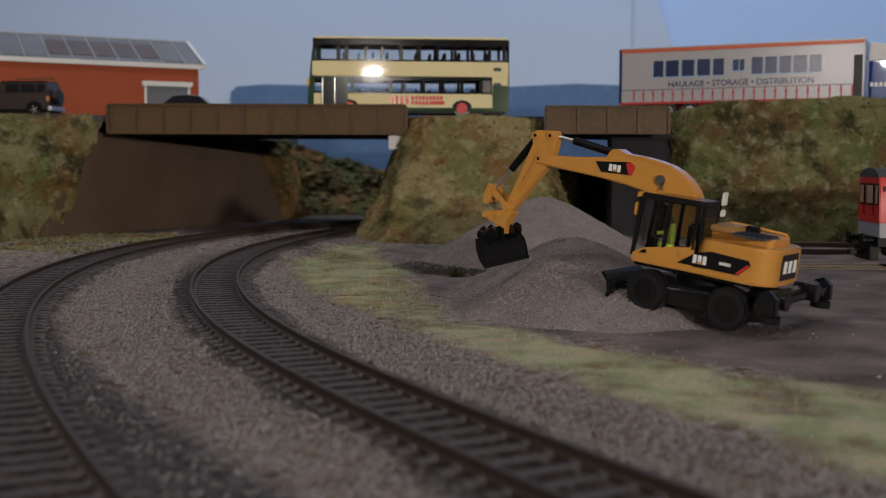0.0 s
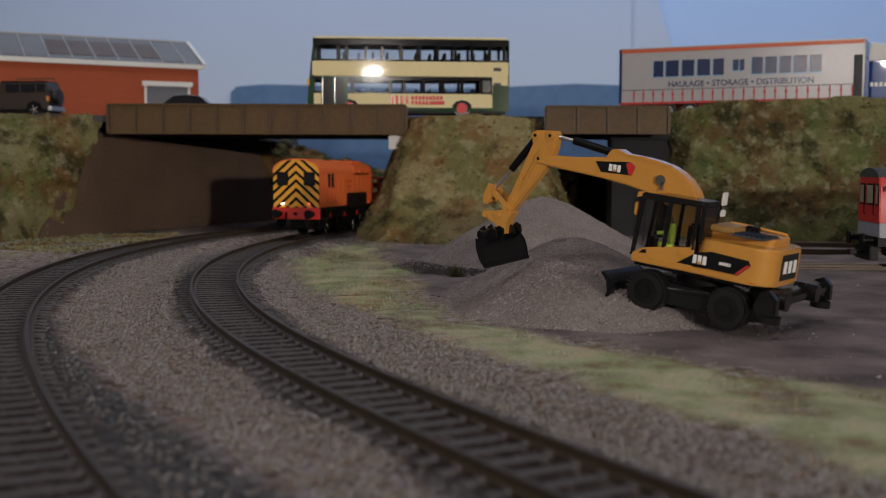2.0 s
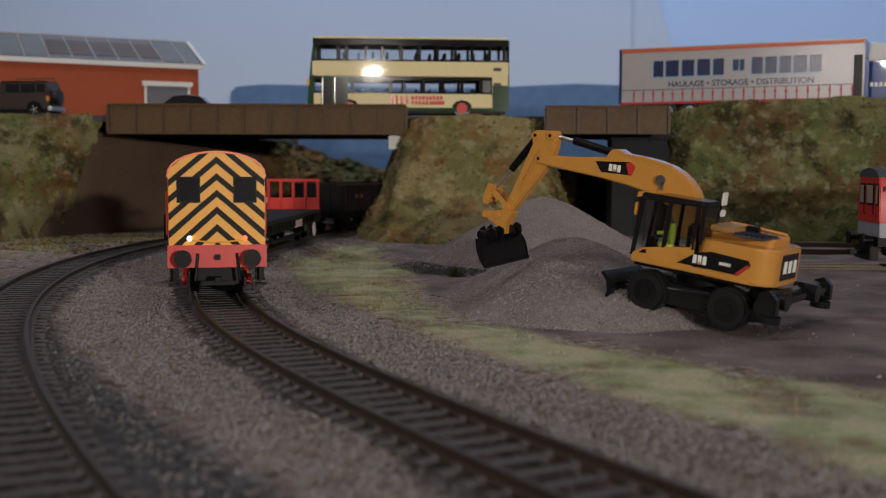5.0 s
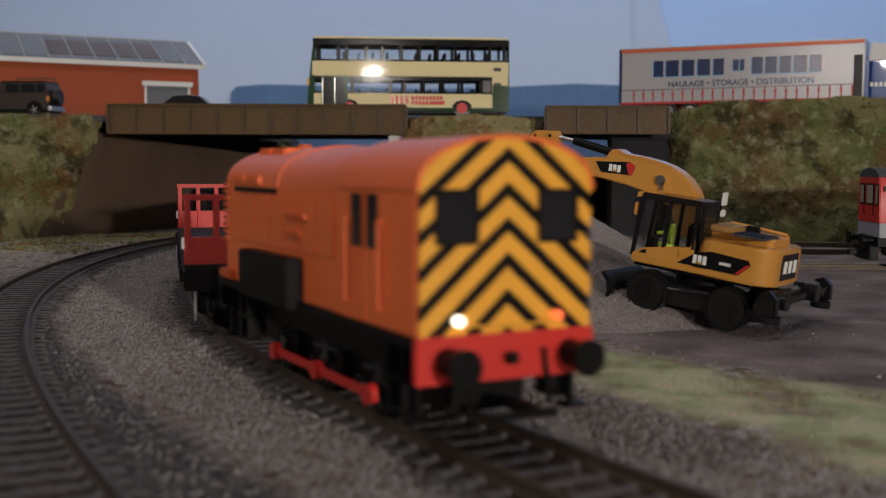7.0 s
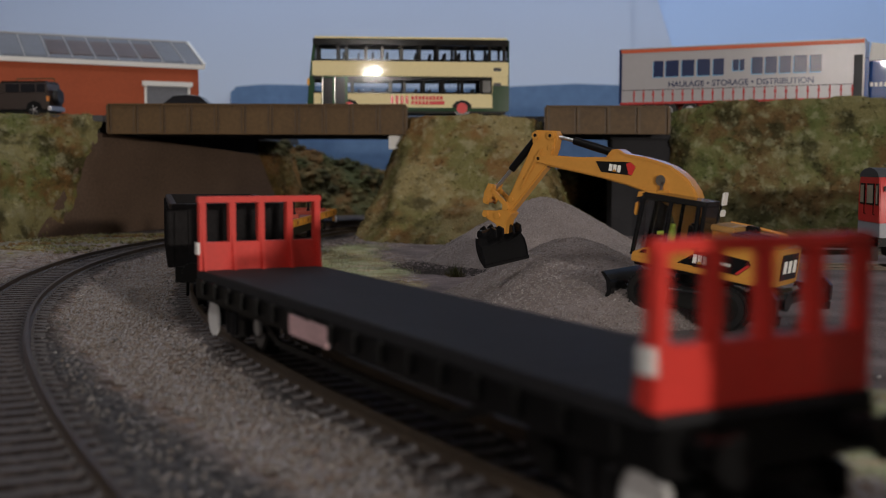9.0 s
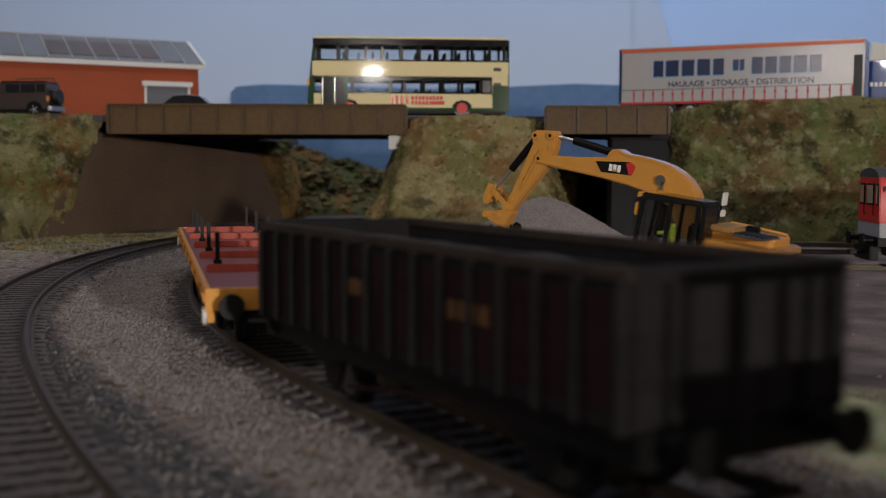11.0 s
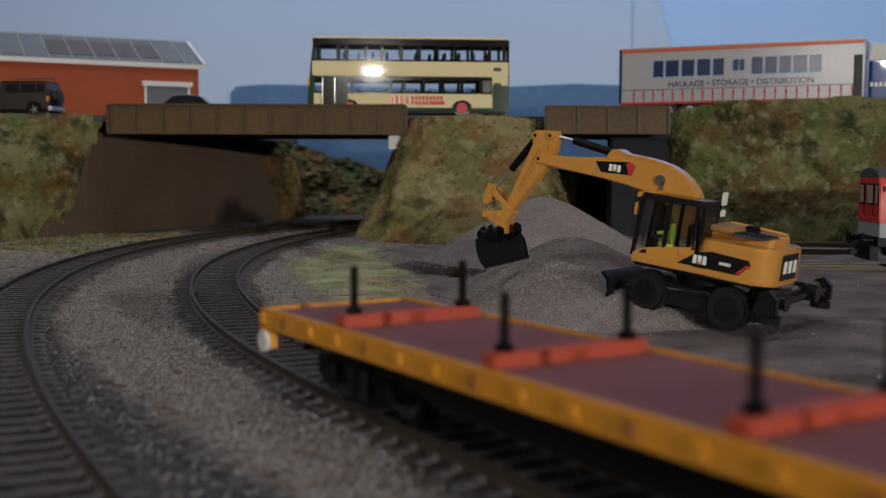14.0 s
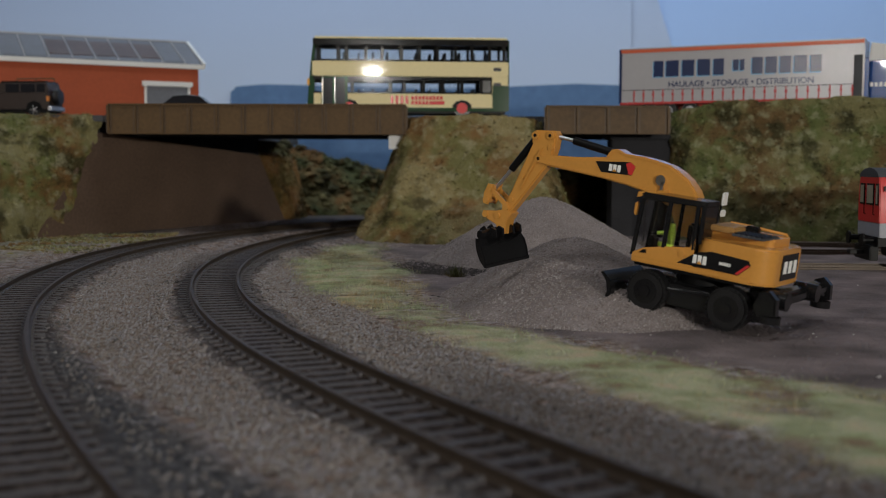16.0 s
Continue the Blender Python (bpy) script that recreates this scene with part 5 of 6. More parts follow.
build_excavator()
bm = R((0, 0, 0), (0, 0, 7.5), 1.5, seg=14, r2=1.9)
rod(bm, (0, 0, 7.5), (0, 0, 10.6), 1.5, seg=12, r2=1.3)
rod(bm, (0.5, 1.8, 6.2), (6.2, 2.4, 5.6), 0.85, seg=10)
rod(bm, (0.5, -1.8, 6.2), (6.2, -2.0, 5.6), 0.85, seg=10)
rod(bm, (0.5, 1.0, 0.6), (5.5, 1.4, 0.8), 1.1, seg=10)
fig = part("toy_driver_figure", bm, M_HIVIS)
tagged(fig, "tiny plain toy driver figure in yellow-green", "toy figure")
fig.matrix_basis = Matrix.Translation((80.6 * K, 342 * K, -2.7 * K)) @ pose(0, 0, 0, 0, 0, 144) @ pose(0, 0, 0, 0, -8, 0) @ mm(9.5, 8.4, 20.8) @ Matrix.Diagonal((0.68, 0.6, 0.7, 1))


# ---- double-deck bus ----
M_CREAM = mat("bus_cream", (0.86, 0.75, 0.44), 0.05, 0, 0.04, 20, 500, 0, spec=0.12)
M_GREEN = mat("bus_green", (0.010, 0.050, 0.014), 0.12, 0, 0.1, 20, 500, 0, spec=0.3)
M_BUSRED = mat("bus_red", (0.62, 0.025, 0.028), 0.15, 0, 0.08)
M_BAND = mat("bus_window_band", (0.008, 0.007, 0.006), 0.12, 0, 0.1, 20, 500, 0, spec=0.2)
M_SEAT = mat("bus_seat", (0.03, 0.035, 0.05), 0.8, 0, 0.2)


def build_bus():
    bs = thing("double_deck_bus", "cream and dark green toy double-deck bus on the road", "bus", m=mm(-25.5, 819, 80.5, 180 + 4.0))
    H, W = 72, 16.5
    part("chassis", B(-H + 2, -W + 1, 2.2, H - 3, W - 1, 5.2), M_BLACK, bs)
    low = part("lower_panel", B(-H, -W, 4.4, H - 2, W, 16.6, bevel=0.6), M_CREAM, bs, "cream lower panels with green skirt")
    for s in (-1, 1):
        part("skirt", B(-H + 0.5, s * W, 4.0, H - 4, s * (W + 0.25), 6.4), M_GREEN, low)
        part("rear_corner", B(-H - 0.2, s * (W - 1), 4.2, -H + 12, s * (W + 0.2), 23, bevel=0.3), M_GREEN, bs, "green rear corner")
    part("mid_band", B(-H, -W, 28.8, H - 1, W, 39.8, bevel=0.5), M_CREAM, bs, "cream band between the decks")
    part("upper_floor", B(-H + 1, -W + 1, 33, H - 3, W - 1, 34), M_SEAT, bs)
    part("roof", B(-H + 0.5, -W + 0.3, 55.4, H - 2.5, W - 0.3, 57.2, bevel=0.8), M_CREAM, bs, "cream roof")
    for s in (-1, 1):
        for nm, z0, z1, xs in (("lower_window_band", 16.6, 28.8, (-60, -52, -38, -24, -10, 4, 14, 42)), ("upper_window_band", 39.8, 53.8, (-68.5, -58, -45, -33, -20, -7, 6, 20, 32, 46, 52, 66.5))):
            bd = part(nm, B(-H + 0.4, s * (W - 1.2), z0 - 0.1, H - 2, s * (W + 0.05), z0 + 1.2), M_BAND, bs, "near-black window surround")
            part("window_head", B(-H + 0.4, s * (W - 1.2), z1 - 2.6, H - 2, s * (W + 0.05), z1 + (1.9 if z0 > 30 else 0)), M_BAND, bd)
            for x in xs:
                part("pillar", B(x - 1.1, s * (W - 1.0), z0, x + 1.1, s * (W + 0.05), z1), M_BAND, bd)
            for a, b in zip(xs, xs[1:]):
                part("pane", B(a + 0.9, s * (W - 0.5), z0 + 1.2, b - 0.9, s * (W - 0.25), z1 - 2.2), M_GLASS, bd, "clear window pane")
        part("engine_panel", B(-H + 0.3, s * (W - 0.5), 16.6, -60, s * (W + 0.1), 28.8), M_CREAM, bs)
        part("dark_panel", B(-60, s * (W - 0.8), 17.4, -52, s * (W + 0.0), 28.2), M_BLACK_S, bs)
        for z in (22.2, 33.2):
            part("vent", B(-66.5, s * W, z, -61, s * (W + 0.2), z + 2.4), M_GREYP, bs)
        for x in (-38, 44):
            part("arch", E([(x - 7.5, 4.2), (x - 6.8, 8.6), (x - 4, 11.2), (x, 12.2), (x + 4, 11.2), (x + 6.8, 8.6), (x + 7.5, 4.2)], s * (W - 0.6), s * (W + 0.12)), M_BLACK, bs)
            wh = part("wheel", R((x, s * (W - 5), 6.2), (x, s * (W - 0.2), 6.2), 6.2, seg=28), M_TYRE, bs)
            part("hub", R((x, s * (W - 0.4), 6.2), (x, s * (W + 0.3), 6.2), 3.9, seg=24), M_BUSRED, wh, "red wheel hub")
        bm = bmesh.new()
        for k in range(4):
            box(bm, 14 - k * 3.6, s * W, 9.2, 12 - k * 3.6, s * (W + 0.2), 14.8)
        part("fleet_mark", bm, M_BUSRED, bs, "red fleet mark as slanted blocks")
        bm = bmesh.new()
        for k in range(9):
            box(bm, -1 - k * 2.6, s * W, 12.0, -3 - k * 2.6, s * (W + 0.2), 14.8)
        for k in range(5):
            box(bm, -1 - k * 2.6, s * W, 8.6, -3 - k * 2.6, s * (W + 0.2), 11.2)
        box(bm, -14, s * W, 8.6, -25, s * (W + 0.2), 11.2)
        part("fleet_lettering", bm, M_BUSRED, bs, "red fleet lettering as bars")
    # entrance doors at the near side, by the front
    dr = part("entrance_door", B(45, W - 0.3, 4.6, 64, W + 0.3, 28.6, bevel=0.2), M_GREEN, bs, "green folding entrance door")
    for x in (47, 56):
        part("door_pane", B(x, W + 0.2, 7, x + 6.6, W + 0.42, 27.4), M_GLASSD, dr, "dark glazed door leaf")
        part("door_post", B(x + 6.8, W + 0.2, 5.5, x + 7.5, W + 0.7, 28), M_CHROME, dr)
    fr = part("front_end", E([(H - 3, 4.2), (H + 1.6, 4.6), (H + 2.2, 9), (H + 1.4, 20), (H - 0.4, 39), (H - 3, 55.6), (H - 3.6, 55.6)], -W + 0.4, W - 0.4, 0.8), M_GREEN, bs, "dark green front end")
    part("windscreen", E([(H + 1.75, 13), (H + 2.1, 13), (H + 0.8, 29), (H + 0.4, 29)], -W + 2.5, W - 2.5), M_GLASSD, fr)
    part("upper_screen", E([(H - 0.9, 41), (H - 0.5, 41), (H - 2.2, 53), (H - 2.6, 53)], -W + 2.5, W - 2.5), M_GLASSD, fr)
    part("orange_lamp", B(H + 0.6, W - 1.4, 22, H + 2.2, W + 0.4, 27, bevel=0.4), M_STRIPE_Y, fr, "amber mirror lamp")
    part("headlamp", R((H + 1.9, W - 4, 8), (H + 2.7, W - 4, 8), 1.6, seg=14), M_WHITE, fr)
    part("rear_end", B(-H - 0.6, -W + 0.6, 4.4, -H + 0.2, W - 0.6, 55.4, bevel=0.3), M_GREEN, bs, "green rear end")
    for deck, z in ((0, 8), (1, 34)):
        for i in range(11):
            x = -58 + i * 10.5
            for y in (-11, -4, 4, 11):
                if (i + int(y)) % 5 == 0:
                    continue
                part("seat", B(x, y - 2.8, z, x + 1.6, y + 2.8, z + 12.5, bevel=0.5), M_SEAT, bs)
    return bs


build_bus()


# ---- curtain-side trailer and tractor ----
M_CURT = mat("trailer_curtain", (0.44, 0.43, 0.45), 0.20, 0, 0.04, 15, 200, 0.02, spec=0.5)
M_NAVY = mat("navy_paint", (0.022, 0.035, 0.10), 0.20, 0, 0.1)
M_SKYB = mat("letter_blue", (0.18, 0.42, 0.68), 0.4, 0, 0.05)
M_TRUCKB = mat("truck_blue", (0.02, 0.07, 0.26), 0.25, 0, 0.1, coat=0.5)
M_STRAPR = mat("strap_red", (0.50, 0.045, 0.045), 0.5, 0, 0.1)


def build_trailer():
    tr = thing("curtain_side_trailer", "pale grey toy curtain-side trailer with dark blue lettering blocks", "trailer", m=mm(136, 850, 80.5, -26.6))
    L, z0, z1 = 176, 12.0, 53.6
    part("curtain", B(1.2, 0, z0 + 1, L - 7, 0.8, z1 - 3.0, bevel=0.1), M_CURT, tr, "grey curtain side")
    part("far_curtain", B(1.2, 32.2, z0 + 1, L - 1, 33, z1 - 3.0), M_CURT, tr)
    part("bulkhead", B(L - 1.2, 0.4, z0, L, 32.6, z1), M_CURT, tr)
    part("front_panel", B(L - 7, 0.0, z0 + 1, L - 1.2, 0.8, z1 - 11.0), M_GREYP, tr, "dark grey front corner panel")
    part("front_panel_top", B(L - 7, 0.0, z1 - 11.0, L - 1.2, 0.8, z1 - 3.0), M_CURT, tr)
    part("roof", B(0, -0.3, z1 - 0.6, L, 33.3, z1 + 0.4, bevel=0.3), M_CURT, tr)
    part("cant_rail", B(0.6, -0.5, z1 - 3.2, L - 0.5, 1.2, z1 - 0.6, bevel=0.15), mat("rail_red", (0.62, 0.12, 0.05), 0.3, 0, 0.08, coat=0.5), tr, "orange-red cant rail")
    part("rear_frame", B(-1.0, -0.2, z0, 1.2, 33.2, z1, bevel=0.2), M_NAVY, tr, "dark rear frame")
    part("side_rave", B(0, -0.2, z0 - 0.6, L, 33.2, z0 + 1.1), M_STRAPR, tr, "dark red side rave")
    for k in range(22):
        x = 11 + k * 7.5
        st = part("strap", B(x - 0.45, -0.35, z0 + 1.2, x + 0.45, 0, z0 + 10, bevel=0.1), M_STRAPR, tr, "red curtain strap")
        part("buckle", B(x - 0.8, -0.5, z0 + 5.6, x + 0.8, -0.1, z0 + 7.6), M_STRAPR, st)
    part("hem", B(2, -0.12, z0 + 10.0, L - 8, 0, z0 + 10.5), M_GREYP, tr)
    # the haulier's name, as plain blocks of its letters' size
    x = 26.0
    for w in (9.4, 12.2, 11.6, 11.8, 9.8, 0, 5.0, 4.0, 0, 9.6, 10.0, 10.0, 11.2, 9.6):
        if w == 0:
            x += 4.6
            continue
        a, b = (z0 + 22.6, z0 + 30.6) if w < 6 else (z0 + 19.8, z0 + 31.8)
        nb = part("name_block", B(x, -0.30, a, x + w * 0.80, 0, b, bevel=0.08), M_NAVY, tr, "dark blue block in place of a letter")
        part("block_edge", B(x - 0.7, -0.18, a - 0.7, x + w * 0.80 - 0.7, 0, b - 0.7), M_SKYB, nb, "light blue edge")
        x += w
    text_part("trade_lettering", "HAULAGE \u2022 STORAGE \u2022 DISTRIBUTION", 6.2, M_NAVY, tr, Matrix.Translation((90, -0.15, z0 + 13.8)), "dark blue words on the curtain", 0.1, 0.98, 0.08)
    part("chassis", B(4, 10, 6.5, L - 6, 23, z0 - 0.6), M_STRAPR, tr, "dark red chassis")
    for x in (22, 38, 54):
        for y in (3.5, 29.5):
            wh = part("wheel", bevel_ring(R((x, y - 3, 6.4), (x, y + 3, 6.4), 6.4, seg=26), 0.7), M_TYRE, tr)
            part("hub", R((x, y - 3.2, 6.4), (x, y + 3.2, 6.4), 3.2, seg=18), M_STEEL, wh)
    gd = part("side_guard", B(72, 0.5, 4.0, 122, 1.2, 6.2), M_WHITE, tr, "white side guard rail")
    part("side_guard", B(72, 0.5, 7.6, 122, 1.2, 9.4), M_WHITE, tr, "white side guard rail")
    for x in (76, 90, 104, 118):
        part("guard_post", B(x, 0.6, 4, x + 2.5, 1.4, 12), M_WHITE, gd)
    for y in (5, 28):
        part("landing_leg", B(126, y, 0, 129, y + 2.5, 12, bevel=0.3), M_STEEL, tr)
    return tr


def build_tractor():
    # stands on the road in front of the trailer
    tk = thing("truck_tractor", "blue and white toy truck tractor before the trailer", "truck", m=mm(136, 850, 80.5, -26.6) @ mm(181, 0, 0))
    part("cab_body", rounded_plan(-2, 27, 0.5, 32.5, 10, 38, 2.5), M_TRUCKB, tk, "blue cab")
    part("roof_deflector", E([(-3, 38), (24, 38), (16, 48), (-1, 51)], 2, 31, 0.8), M_WHITE, tk, "white roof deflector")
    part("side_window", B(12, 0.2, 25, 23, 0.6, 35, bevel=0.1), M_GLASSD, tk)
    part("side_fairing", B(-8, 0.8, 8, -2, 32, 40, bevel=0.5), M_TRUCKB, tk)
    bm = bmesh.new()
    for k in range(4):
        box(bm, -1 + k * 3, 0.2, 20, 1 + k * 3, 0.55, 23)
    part("lettering_bars", bm, M_SHAPE, tk, "small white lettering")
    part("frame", B(-34, 9, 6, 24, 24, 10), M_BLACK, tk)
    part("chassis_skirt", B(-12, 0.5, 3, 26, 32.5, 10.2, bevel=0.5), M_TRUCKB, tk)
    for x in (-24, 15):
        for y in (3.8, 29.2):
            wh = part("wheel", bevel_ring(R((x, y - 3.2, 6.4), (x, y + 3.2, 6.4), 6.4, seg=26), 0.7), M_TYRE, tk)
            part("hub", R((x, y - 3.4, 6.4), (x, y + 3.4, 6.4), 3.2, seg=18), M_STEEL, wh)
    return tk


build_trailer()
build_tractor()


# ---- brick depot building ----
M_BRICK = mat("red_brick_card", (0.37, 0.076, 0.028), 0.8, 0, 0.12, 25, 500, 0.05)
M_ROOFG = mat("grey_roof_panel", (0.15, 0.16, 0.19), 0.6, 0, 0.12, 30, 300, 0.05)
M_ROOFD = mat("brown_rooflight", (0.095, 0.064, 0.050), 0.35, 0, 0.3, 30, 300)


M_BATTEN = mat("roof_batten_grey", (0.36, 0.36, 0.37), 0.6, 0, 0.1)


def build_depot():
    dp = thing("depot_building", "red brick industrial building with grey panelled roof", "building", m=mm(-219, 985, 80.5, 180 + 27.5))
    # x runs along the front wall from the corner, -y goes back
    L, D, H = 320, 110, 53.5
    part("front_wall", B(0, 0, 0, L, 3, H, bevel=0.1), M_BRICK, dp, "red brick wall")
    part("end_wall", E([(-D, 0), (0, 0), (0, H), (-D / 2, H + 24), (-D, H)], 0, 3), M_BRICK, dp, "red brick gable").matrix_basis = Matrix.Rotation(math.pi / 2, 4, "Z") @ Matrix.Translation((0, -3 * K, 0))
    slope = Matrix.Translation((0, 5 * K, (H - 1.2) * K)) @ Matrix.Rotation(-math.atan2(24, D / 2), 4, "X")
    S = math.hypot(24, D / 2) + 2
    rf = part("roof_slope", B(-4, -S, 0, L, 0, 1.2), M_ROOFG, dp, "grey corrugated roof slope")
    rf.matrix_basis = slope
    bk = part("back_slope", B(-4, -1, 0, L, S, 1.2), M_ROOFG, dp)
    bk.matrix_basis = Matrix.Translation((0, (-D / 2 + 3) * K, (H + 23) * K)) @ Matrix.Rotation(math.atan2(24, D / 2), 4, "X") @ Matrix.Rotation(math.pi, 4, "Z") @ Matrix.Translation((-L * K, 0, 0))
    for k in range(9):
        x = 12 + k * 19
        part("roof_batten", B(x - 0.45, -S + 1, 1.2, x + 0.45, -1, 1.9), M_BATTEN, rf)
        if 1 <= k <= 5 or k == 8:
            part("rooflight", B(x + 1.2, -S * 0.78, 1.25, x + 17.4, -S * 0.16, 1.7), M_ROOFD, rf, "brown rooflight panel")
        else:
            part("roof_sheet", B(x + 1.2, -S * 0.95, 1.25, x + 17.4, -S * 0.05, 1.6), M_ROOFG, rf)
    part("ridge", B(-5, -S - 1, 0.8, L, -S + 1.2, 2.2, bevel=0.2), M_BATTEN, rf)
    part("verge", B(-5.5, -S, 0.2, -3.2, 1, 2.4), M_WHITE, rf, "white roof verge")
    part("gutter", B(-5, 3, H - 4.5, L, 6.4, H - 0.5, bevel=0.3), M_WHITE, dp, "white eaves gutter")
    dr = part("garage_door", B(9, 2.8, 0, 47, 3.6, 33), M_ROOFG, dp, "grey roller door")
    part("door_lintel", B(6, 3, 33, 50, 6, 37.2, bevel=0.2), M_WHITE, dr, "white lintel over the door")
    for x in (8, 46):
        part("door_jamb", B(x, 3, 0, x + 2, 4.4, 33), M_WHITE, dr)
    for k in range(10):
        part("door_slat", B(10.2, 3.5, 1 + k * 3.2, 45.8, 3.85, 3.6 + k * 3.2), M_ROOFG, dr)
    return dp


build_depot()
tagged(part("pavement", B(-900, 940, 70, -175, 1330, 80.3), M_ROAD), "grey yard beside the building", "pavement", kind="structure")


# ---- road vehicles ----
def build_offroader():
    c = thing("off_road_car", "dark brown toy off-road car with spare wheel", "car", m=mm(-322, 838, 80.5, 173))
    mb = mat("brown_metallic", (0.030, 0.019, 0.015), 0.35, 0, 0.1, coat=0.15)
    H = 29
    part("body", E([(-H, 5), (-H, 16.6), (-H + 1, 17.4), (H - 14, 17.2), (H - 1, 15.6), (H, 14), (H, 5)], -12, 12, 0.8), mb, c, "dark brown body")
    cab = part("upper_body", E([(-H + 0.6, 17), (-H + 1.6, 25), (-H + 4, 26.2), (H - 20, 26.0), (H - 13, 17)], -10.8, 10.8, 0.9), mb, c)
    part("roof", B(-H + 2.2, -10.4, 25.6, H - 20.5, 10.4, 26.6, bevel=0.4), M_BLACK_S, c)
    for s in (-1, 1):
        for a, b in ((-26, -19.5), (-18.3, -7), (-5.8, 5)):
            part("side_window", B(a, s * 10.6, 18.2, b, s * 11.0, 24.4, bevel=0.1), M_GLASSD, cab)
        for x in (-18, 18):
            part("arch", E([(x - 6.6, 5), (x - 5, 10), (x, 12), (x + 5, 10), (x + 6.6, 5)], s * 11.6, s * 12.4), M_BLACK, c)
            w = part("wheel", bevel_ring(R((x, s * 8.6, 5.2), (x, s * 12.2, 5.2), 5.2, seg=26), 0.7), M_TYRE, c)
            bm = R((x, s * 12.0, 5.2), (x, s * 12.4, 5.2), 1.0, seg=12)
            for k in range(5):
                a = k * 2 * math.pi / 5
                rod(bm, (x, s * 12.3, 5.2), (x + 3.2 * math.cos(a), s * 12.3, 5.2 + 3.2 * math.sin(a)), 0.5, seg=6)
            part("spoked_rim", bm, M_STEEL, w)
        part("tail_lamp", B(-H - 0.3, s * 9.5, 11.5, -H + 1.4, s * 12.2, 15.2, bevel=0.2), M_LAMP_A, c, "amber and red tail lamp")
    part("spare_wheel", bevel_ring(R((-H - 4.4, 0, 15), (-H, 0, 15), 6.2, seg=28), 0.9), M_TYRE, c, "spare wheel on the tailgate")
    part("bumper", B(-H - 2, -11.5, 4.6, -H + 1, 11.5, 8, bevel=0.5), M_STEEL, c)
    part("sill", B(-H + 1, -11.6, 3.2, H - 1, 11.6, 5.6), M_BLACK, c)
    part("roof_rack", tube([(-24, -9, 26.4), (-24, -9, 29.8), (6, -9, 29.8), (6, -9, 26.4)], 0.5), M_BROWN, c, "pale roof rack")
    part("roof_rack", tube([(-9, -9, 26.4), (-9, -9, 29.8)], 0.45), M_BROWN, c)
    return c


M_LAMP_A = mat("amber_lens", (0.7, 0.25, 0.06), 0.2, 0, 0.1)
build_offroader()


def build_saloon():
    c = thing("saloon_car", "silver-grey toy saloon car behind the bridge girder", "car", m=mm(-204, 866, 80.5, 180))
    ms = mat("silver_paint", (0.30, 0.32, 0.35), 0.25, 0.5, 0.05, coat=0.5)
    part("body", E([(-27, 4), (-27, 10), (-25, 12), (20, 11.6), (27, 9.6), (27.5, 4)], -11.5, 11.5, 0.8), ms, c)
    part("cabin", E([(-22, 11.6), (-15, 17.4), (-4, 18.6), (6, 17.8), (14, 11.6)], -9.8, 9.8, 0.8), M_GLASSD, c, "dark glazed cabin")
    part("roof", E([(-15, 17.2), (-4, 18.5), (6, 17.6), (5, 18.4), (-4, 19.3), (-14, 18.0)], -9.2, 9.2, 0.2), ms, c)
    for s in (-1, 1):
        for x in (-17, 17):
            w = part("wheel", bevel_ring(R((x, s * 8.4, 4.2), (x, s * 11.6, 4.2), 4.2, seg=24), 0.5), M_TYRE, c)
            part("rim", R((x, s * 11.4, 4.2), (x, s * 11.8, 4.2), 2.6, seg=18), M_STEEL, w)
    return c


build_saloon()


# ---- yard tracks and the red coach at rest ----
def straight(x0, y0, x1, y1):
    n = int(math.hypot(x1 - x0, y1 - y0))
    return np.stack([np.linspace(x0, x1, n), np.linspace(y0, y1, n)], 1)


YARD = [straight(110, 545, 700, 498), straight(96, 640, 700, 600), straight(100, 700, 700, 655)]
for ln in YARD:
    t = track(ln, "yard siding with dark rails and sleepers set in dirt", 2, len(ln) - 3)
    t.location.z = -3.6 * K


M_BLIND = mat("end_blind", (0.36, 0.34, 0.26), 0.3, 0, 0.2)


